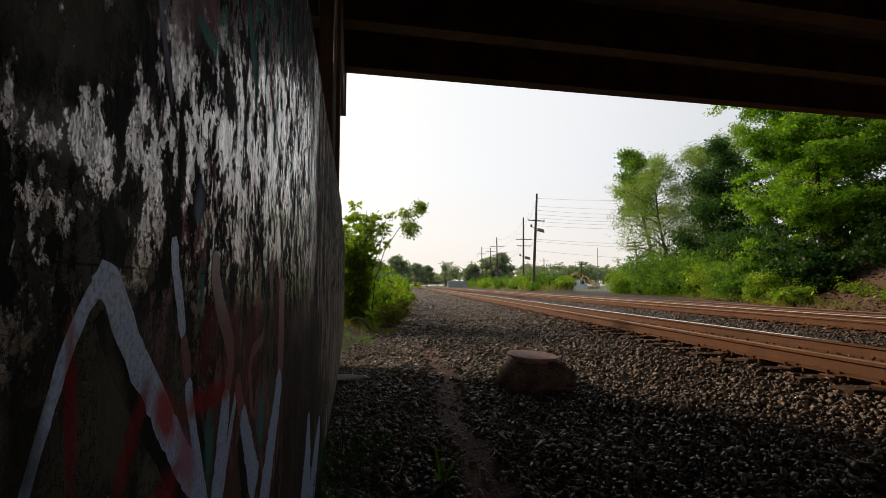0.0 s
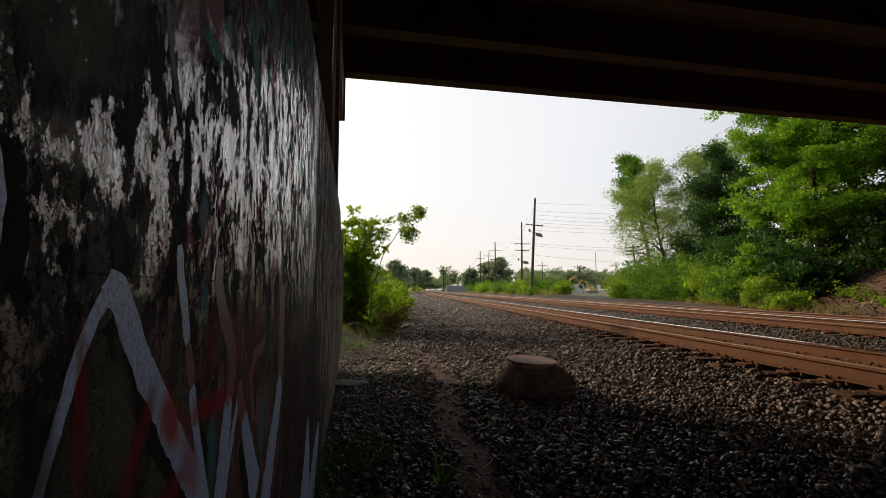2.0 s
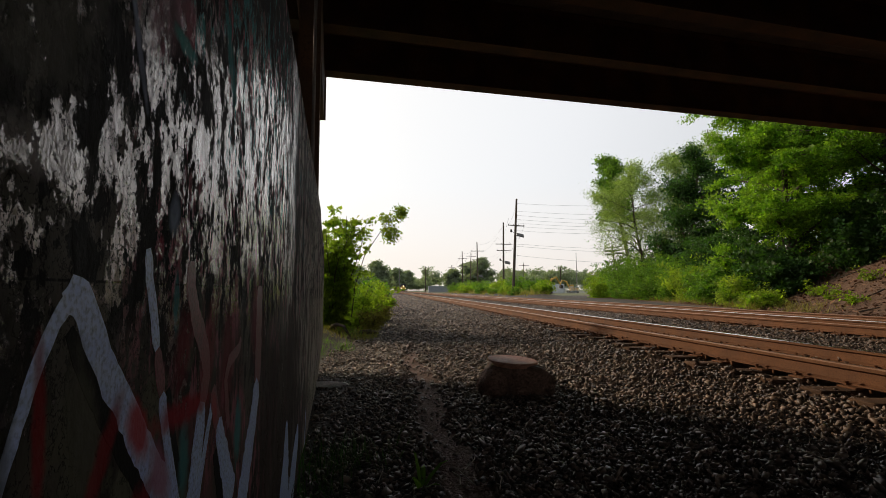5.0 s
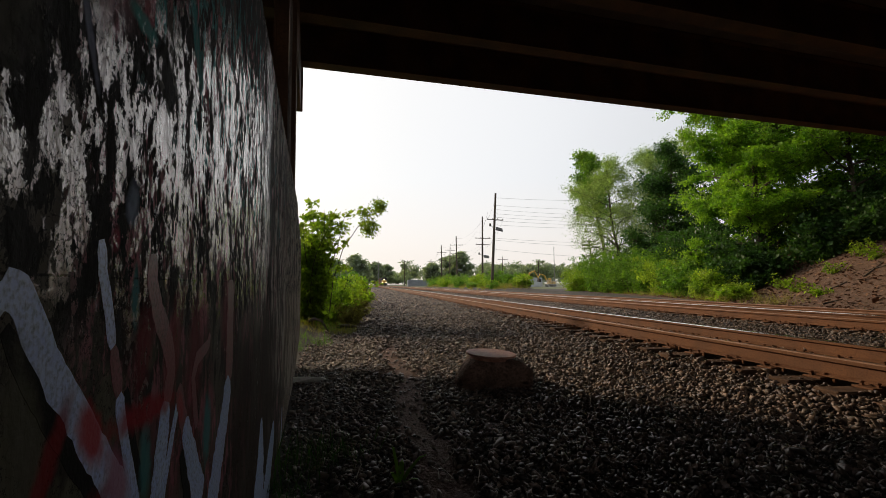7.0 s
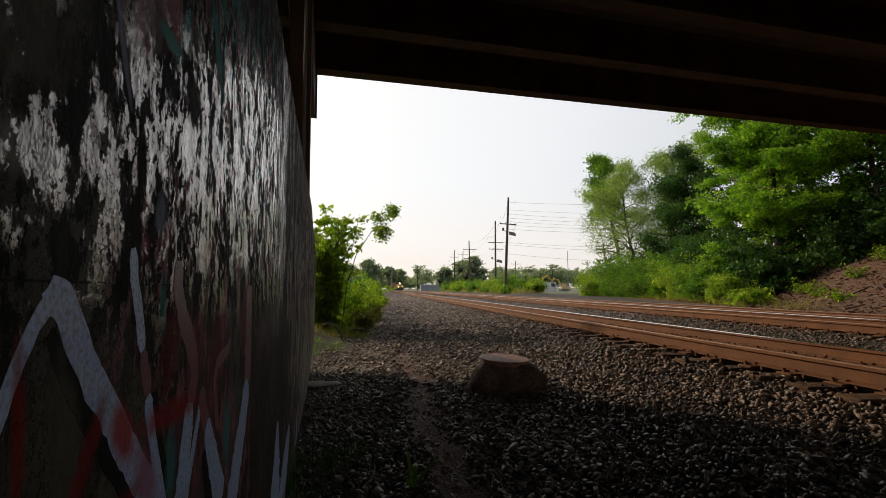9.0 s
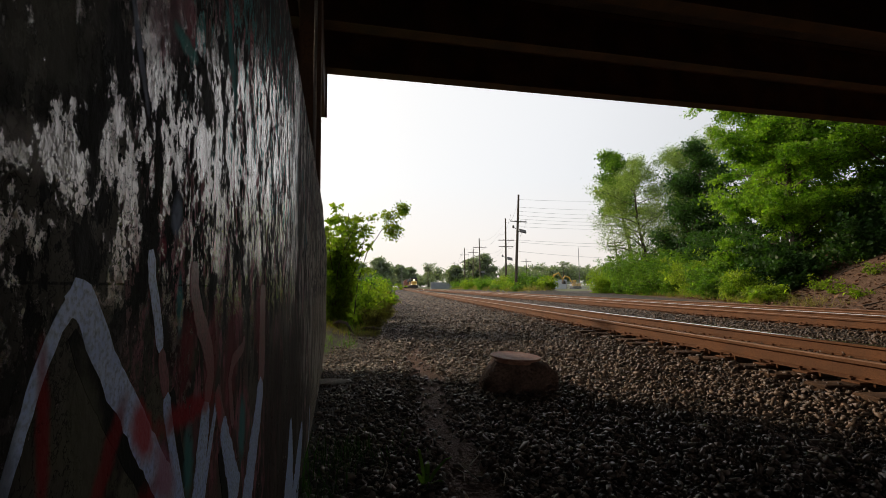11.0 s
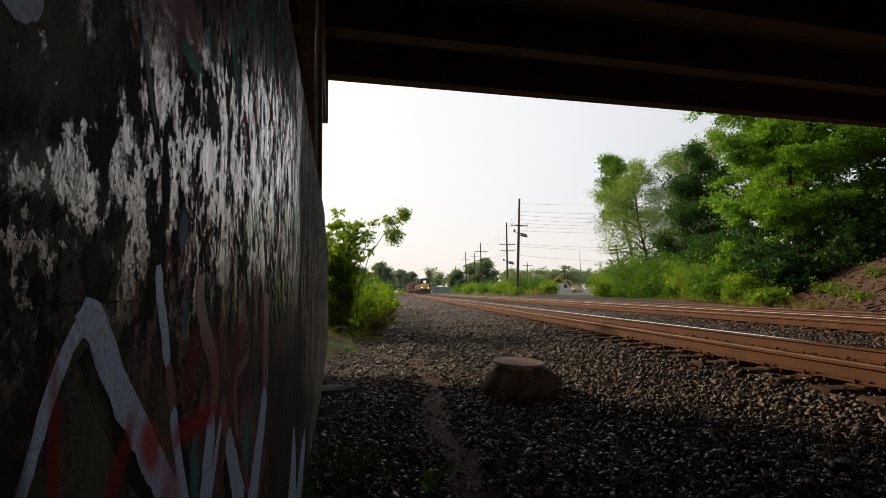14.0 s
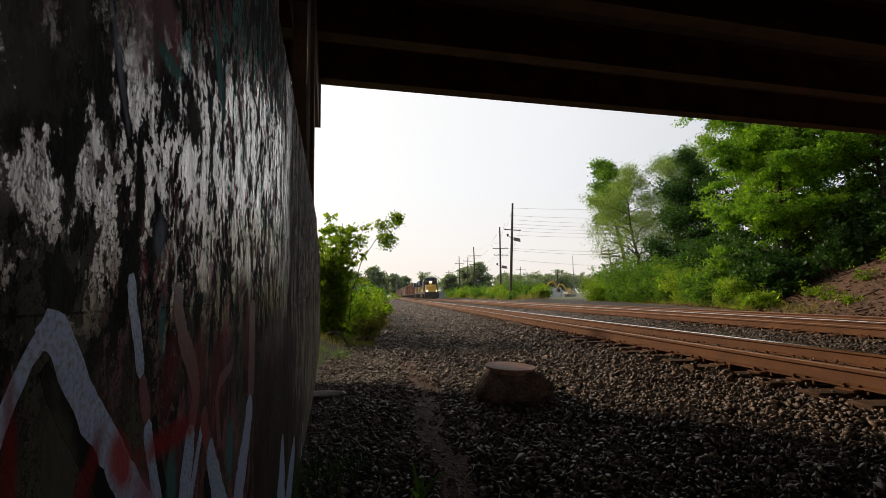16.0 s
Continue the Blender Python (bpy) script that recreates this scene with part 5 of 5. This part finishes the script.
def parked_car(x, y, material, label, turn=0):
    ob = thing("parked_car", label, "car", pose(x, y, float(ground_z(x, y)), 0, 0, turn))
    part("body", Geo().prism([(-2.2, 0.35), (2.2, 0.35), (2.2, 0.85), (1.3, 1.0), (-2.1, 1.0)], -0.9, 0.9).prism([(-1.7, 1.0), (1.0, 1.0), (0.4, 1.6), (-1.4, 1.6)], -0.8, 0.8), material, ob)
    for sx in (-1.4, 1.4):
        for sy in (-0.85, 0.85):
            w = part("wheel", Geo().lathe([(0.05, -0.1), (0.32, -0.1), (0.33, 0.1), (0.05, 0.1)], 14), GRIME, ob)
            w.matrix_basis = pose(sx, sy, 0.33, 90, 0, 0)


def mesh_fence():
    ob = thing("yard_fence", "pale grey yard fence in the distance", "fence")
    for k in range(15):
        x = 34 + 3.0 * k
        part("post", Geo().tube([(x, 118, 0.0), (x, 118, 2.2)], 0.05, 6), GREY_STEEL, ob)
        if k < 14:
            g = Geo()
            for j in range(12):
                g.box(x + 0.1 + 0.24 * j, 117.98, 0.15, x + 0.16 + 0.24 * j, 118.02, 2.05)
            part("panel", g, PALE_METAL, ob)


GRIME = mat("grimy undercarriage", (0.03, 0.027, 0.024), (0.06, 0.052, 0.045), 3, 30, 0.8, 0.3)
GLASS = mat("dark cab glass", (0.015, 0.018, 0.02), (0.025, 0.028, 0.03), 2, 20, 0.12, 0)
excavator(38.6, 112.0, 8, 1.0)
excavator(52.5, 128.0, 170, 0.9)
mesh_fence()
container(44.0, 124.0, 8.0, 2.6, PALE_METAL, "pale metal storage container in the yard")
container(22.5, 190.0, 12.0, 2.8, BLUE_METAL, "blue-grey container beyond the tracks")
container(32.0, 186.0, 4.0, 3.6, PALE_METAL, "small pale metal shed beyond the tracks")
container(30.0, 230.0, 12.0, 3.0, PALE_METAL, "long pale trailer beyond the tracks")
parked_car(41.0, 205.0, PALE_METAL, "pale parked car beyond the tracks")
parked_car(47.0, 207.0, PALE_METAL, "pale parked car in the yard")
parked_car(0.6, 300.0, PALE_METAL, "pale car waiting beside the tracks", 90)
parked_car(-2.4, 285.0, BLUE_METAL, "blue-grey car beside the gravel", 90)

# ---- the train ----
NAVY = mat("dark blue locomotive paint", (0.020, 0.028, 0.055), (0.035, 0.045, 0.08), 2, 30, 0.45, 0.1)
YELLOW = mat("yellow locomotive paint", (0.40, 0.245, 0.04), (0.50, 0.31, 0.06), 2, 30, 0.45, 0.1)
HEADLIGHT = glow("lit headlight", (1.0, 0.80, 0.48), 14)
BROWN_CAR = mat("oxide red freight car", (0.12, 0.045, 0.03), (0.19, 0.075, 0.05), 1.2, 14, 0.75, 0.2)
RED_CAR = mat("faded red freight car", (0.19, 0.065, 0.05), (0.26, 0.10, 0.075), 1.2, 14, 0.75, 0.2)
TAN_CAR = mat("faded tan freight car", (0.24, 0.18, 0.13), (0.32, 0.25, 0.18), 1.2, 14, 0.75, 0.2)
GREY_CAR = mat("grey freight car", (0.16, 0.17, 0.18), (0.26, 0.27, 0.28), 1.2, 14, 0.75, 0.2)
WHEEL = Geo().lathe([(0.10, -0.075), (0.50, -0.07), (0.52, -0.02), (0.55, 0.0), (0.55, 0.03), (0.46, 0.035), (0.42, 0.02), (0.14, 0.025), (0.10, 0.07)], 20).mesh("wheel", GRIME)


def truck(parent, y, axles, gap):
    """A wheel truck: side frames with their wheels."""
    g = Geo()
    half = gap * (axles - 1) / 2
    for sx in (-1.02, 1.02):
        g.box(sx - 0.07, y - half - 0.45, 0.50, sx + 0.07, y + half + 0.45, 0.78, 0.03)
        for k in range(axles):
            g.box(sx - 0.11, y - half + gap * k - 0.16, 0.36, sx + 0.11, y - half + gap * k + 0.16, 0.66, 0.03)
    g.box(-1.0, y - 0.3, 0.55, 1.0, y + 0.3, 0.95, 0.03)
    tr = part("truck", g, GRIME, parent)
    for k in range(axles):
        for sx in (-0.755, 0.755):
            w = part("wheel", WHEEL, None, tr)
            w.matrix_basis = pose(sx, y - half + gap * k, 0.53, 0, 90 if sx > 0 else -90, 0)


def locomotive(lead):
    """A six-axle freight locomotive; its nose points towards -y, its base is on the rail."""
    ob = thing("locomotive", "dark blue freight locomotive with a yellow nose and lit headlights" if lead else "dark blue and yellow second freight locomotive", "locomotive")
    part("frame", Geo().box(-1.5, 0.5, 1.05, 1.5, 21.5, 1.55, 0.05), GRIME, ob)
    part("pilot", Geo().prism([(-1.5, 0.12), (1.5, 0.12), (1.55, 1.2), (-1.55, 1.2)], 0.15, 0.75), GRIME, ob, "black pilot plate")
    nose = Geo().add([(-1.15, 0.9, 1.55), (1.15, 0.9, 1.55), (1.05, 1.0, 2.75), (-1.05, 1.0, 2.75), (-1.35, 2.9, 1.55), (1.35, 2.9, 1.55), (1.3, 2.9, 3.05), (-1.3, 2.9, 3.05)], [(0, 1, 2, 3), (1, 5, 6, 2), (4, 0, 3, 7), (3, 2, 6, 7), (0, 4, 5, 1)])
    part("nose", nose, YELLOW, ob, "yellow short hood nose")
    cab = Geo().prism([(-1.52, 1.55), (1.52, 1.55), (1.52, 3.9), (1.2, 4.42), (0.7, 4.6), (-0.7, 4.6), (-1.2, 4.42), (-1.52, 3.9)], 2.85, 5.2)
    c = part("cab", cab, NAVY, ob, "rounded dark blue cab")
    part("face_panel", Geo().box(-1.15, 2.80, 2.9, 1.15, 2.852, 3.95, 0.02), YELLOW, c, "yellow panel round the windshields")
    part("cab_roof", Geo().prism([(-1.56, 3.86), (-1.22, 4.46), (-0.7, 4.65), (0.7, 4.65), (1.22, 4.46), (1.56, 3.86), (1.5, 3.86), (1.2, 4.4), (0.7, 4.59), (-0.7, 4.59), (-1.2, 4.4), (-1.5, 3.86)], 2.7, 5.3), NAVY, c, "dark blue cab roof")
    for sx in (-0.68, 0.68):
        part("windshield", Geo().box(sx - 0.46, 2.76, 3.15, sx + 0.46, 2.80, 3.85, 0.02), GLASS, c, "dark windshield")
    for sx in (-1.53, 1.53):
        part("side_window", Geo().box(sx - 0.02, 3.4, 3.1, sx + 0.02, 4.7, 3.75, 0.01), GLASS, c, "dark side window")
    part("hood", Geo().prism([(-0.95, 1.55), (0.95, 1.55), (0.95, 3.9), (0.7, 4.25), (-0.7, 4.25), (-0.95, 3.9)], 5.2, 19.8), NAVY, ob, "dark blue engine hood")
    part("radiator", Geo().prism([(-1.5, 3.3), (-0.95, 3.3), (0.95, 3.3), (1.5, 3.3), (1.5, 4.4), (-1.5, 4.4)], 15.2, 20.2), NAVY, ob)
    part("exhaust_stack", Geo().box(-0.35, 10.5, 4.25, 0.35, 11.7, 4.6, 0.04), GRIME, ob)
    part("side_stripe", Geo().box(-0.975, 5.4, 1.6, -0.952, 19.0, 2.3).box(0.952, 5.4, 1.6, 0.975, 19.0, 2.3), YELLOW, ob, "yellow side stripe")
    part("fuel_tank", Geo().box(-1.4, 8.6, 0.35, 1.4, 13.2, 1.05, 0.15), GRIME, ob)
    rail = Geo()
    for sx in (-1.47, 1.47):
        rail.tube([(sx, 5.3, 2.55), (sx, 21.2, 2.55)], 0.02, 5)
        for k in range(9):
            rail.tube([(sx, 5.4 + 1.95 * k, 1.55), (sx, 5.4 + 1.95 * k, 2.55)], 0.02, 5)
    part("handrail", rail, YELLOW, ob)
    part("snowplough", Geo().add([(-1.45, 0.15, 0.15), (0, -0.25, 0.15), (1.45, 0.15, 0.15), (1.45, 0.1, 0.85), (0, -0.02, 0.85), (-1.45, 0.1, 0.85)], [(0, 1, 4, 5), (1, 2, 3, 4)]), GRIME, ob)
    truck(ob, 4.2, 3, 2.1)
    truck(ob, 17.6, 3, 2.1)
    if lead:
        disc = [(0.02, 0.0), (0.11, 0.0), (0.12, 0.03), (0.10, 0.06)]
        for x, z, r, y in ((-0.14, 2.55, 1.25, 0.93), (0.14, 2.55, 1.25, 0.93), (-1.02, 1.3, 1.15, 0.06), (1.02, 1.3, 1.0, 0.06)):
            h = part("headlight", Geo().lathe([(a * r, b) for a, b in disc], 16), HEADLIGHT, ob, "lit warm white headlight")
            h.matrix_basis = pose(x, y, z + 0.45, 90, 0, 0) if z < 2 else pose(x, 2.72, 3.62, 90, 0, 0)
        part("number_board", Geo().box(-0.75, 2.74, 3.98, -0.32, 2.80, 4.24, 0.01).box(0.32, 2.74, 3.98, 0.75, 2.80, 4.24, 0.01), GLASS, c)
    return ob


def freight_car(material, label, height):
    """A boxcar with ribs, sliding door and two trucks."""
    ob = thing("freight_car", label, "freight car")
    g = Geo().prism([(-1.5, 1.1), (1.5, 1.1), (1.5, height - 0.12), (1.1, height), (-1.1, height), (-1.5, height - 0.12)], 0.5, 16.0)
    for sx in (-1.53, 1.53):
        for k in range(13):
            if k not in (5, 6, 7):
                g.box(sx - 0.03, 1.0 + 1.2 * k, 1.2, sx + 0.03, 1.1 + 1.2 * k, height - 0.2)
        part("door", Geo().box(sx - 0.05, 6.9, 1.2, sx + 0.05, 9.5, height - 0.3, 0.02), material, ob)
    part("body", g, material, ob)
    part("sill", Geo().box(-1.4, 0.2, 0.9, 1.4, 16.3, 1.1, 0.03), GRIME, ob)
    part("ladder", Geo().tube([(-1.2, 0.46, 1.1), (-1.2, 0.46, height - 0.2)], 0.025, 5).tube([(-0.8, 0.46, 1.1), (-0.8, 0.46, height - 0.2)], 0.025, 5), GRIME, ob)
    truck(ob, 2.4, 2, 1.75)
    truck(ob, 14.1, 2, 1.75)
    return ob


TRAIN = [(locomotive(True), 0.0), (locomotive(False), 22.3)]
CARS = [(RED_CAR, "faded red boxcar in a freight train", 4.7), (BROWN_CAR, "oxide brown boxcar in a freight train", 4.5), (RED_CAR, "faded red boxcar in a freight train", 4.6), (TAN_CAR, "faded tan boxcar in a freight train", 4.4),
        (GREY_CAR, "grey boxcar in a freight train", 4.8), (BROWN_CAR, "oxide brown boxcar in a freight train", 4.7)]
for k in range(16):
    m, text, tall = CARS[k % 6]
    TRAIN.append((freight_car(m, text, tall), 44.6 + 17.0 * k))


def motions():
    """The train comes along, gathering speed, the second track."""
    for car, behind in TRAIN:
        walk(car, [(float(t), pose(10.0, 99.6 + 19.9 * (16 - t) - 0.17 * (16 - t) ** 2 + behind, 0.398)) for t in range(17)])


motions()
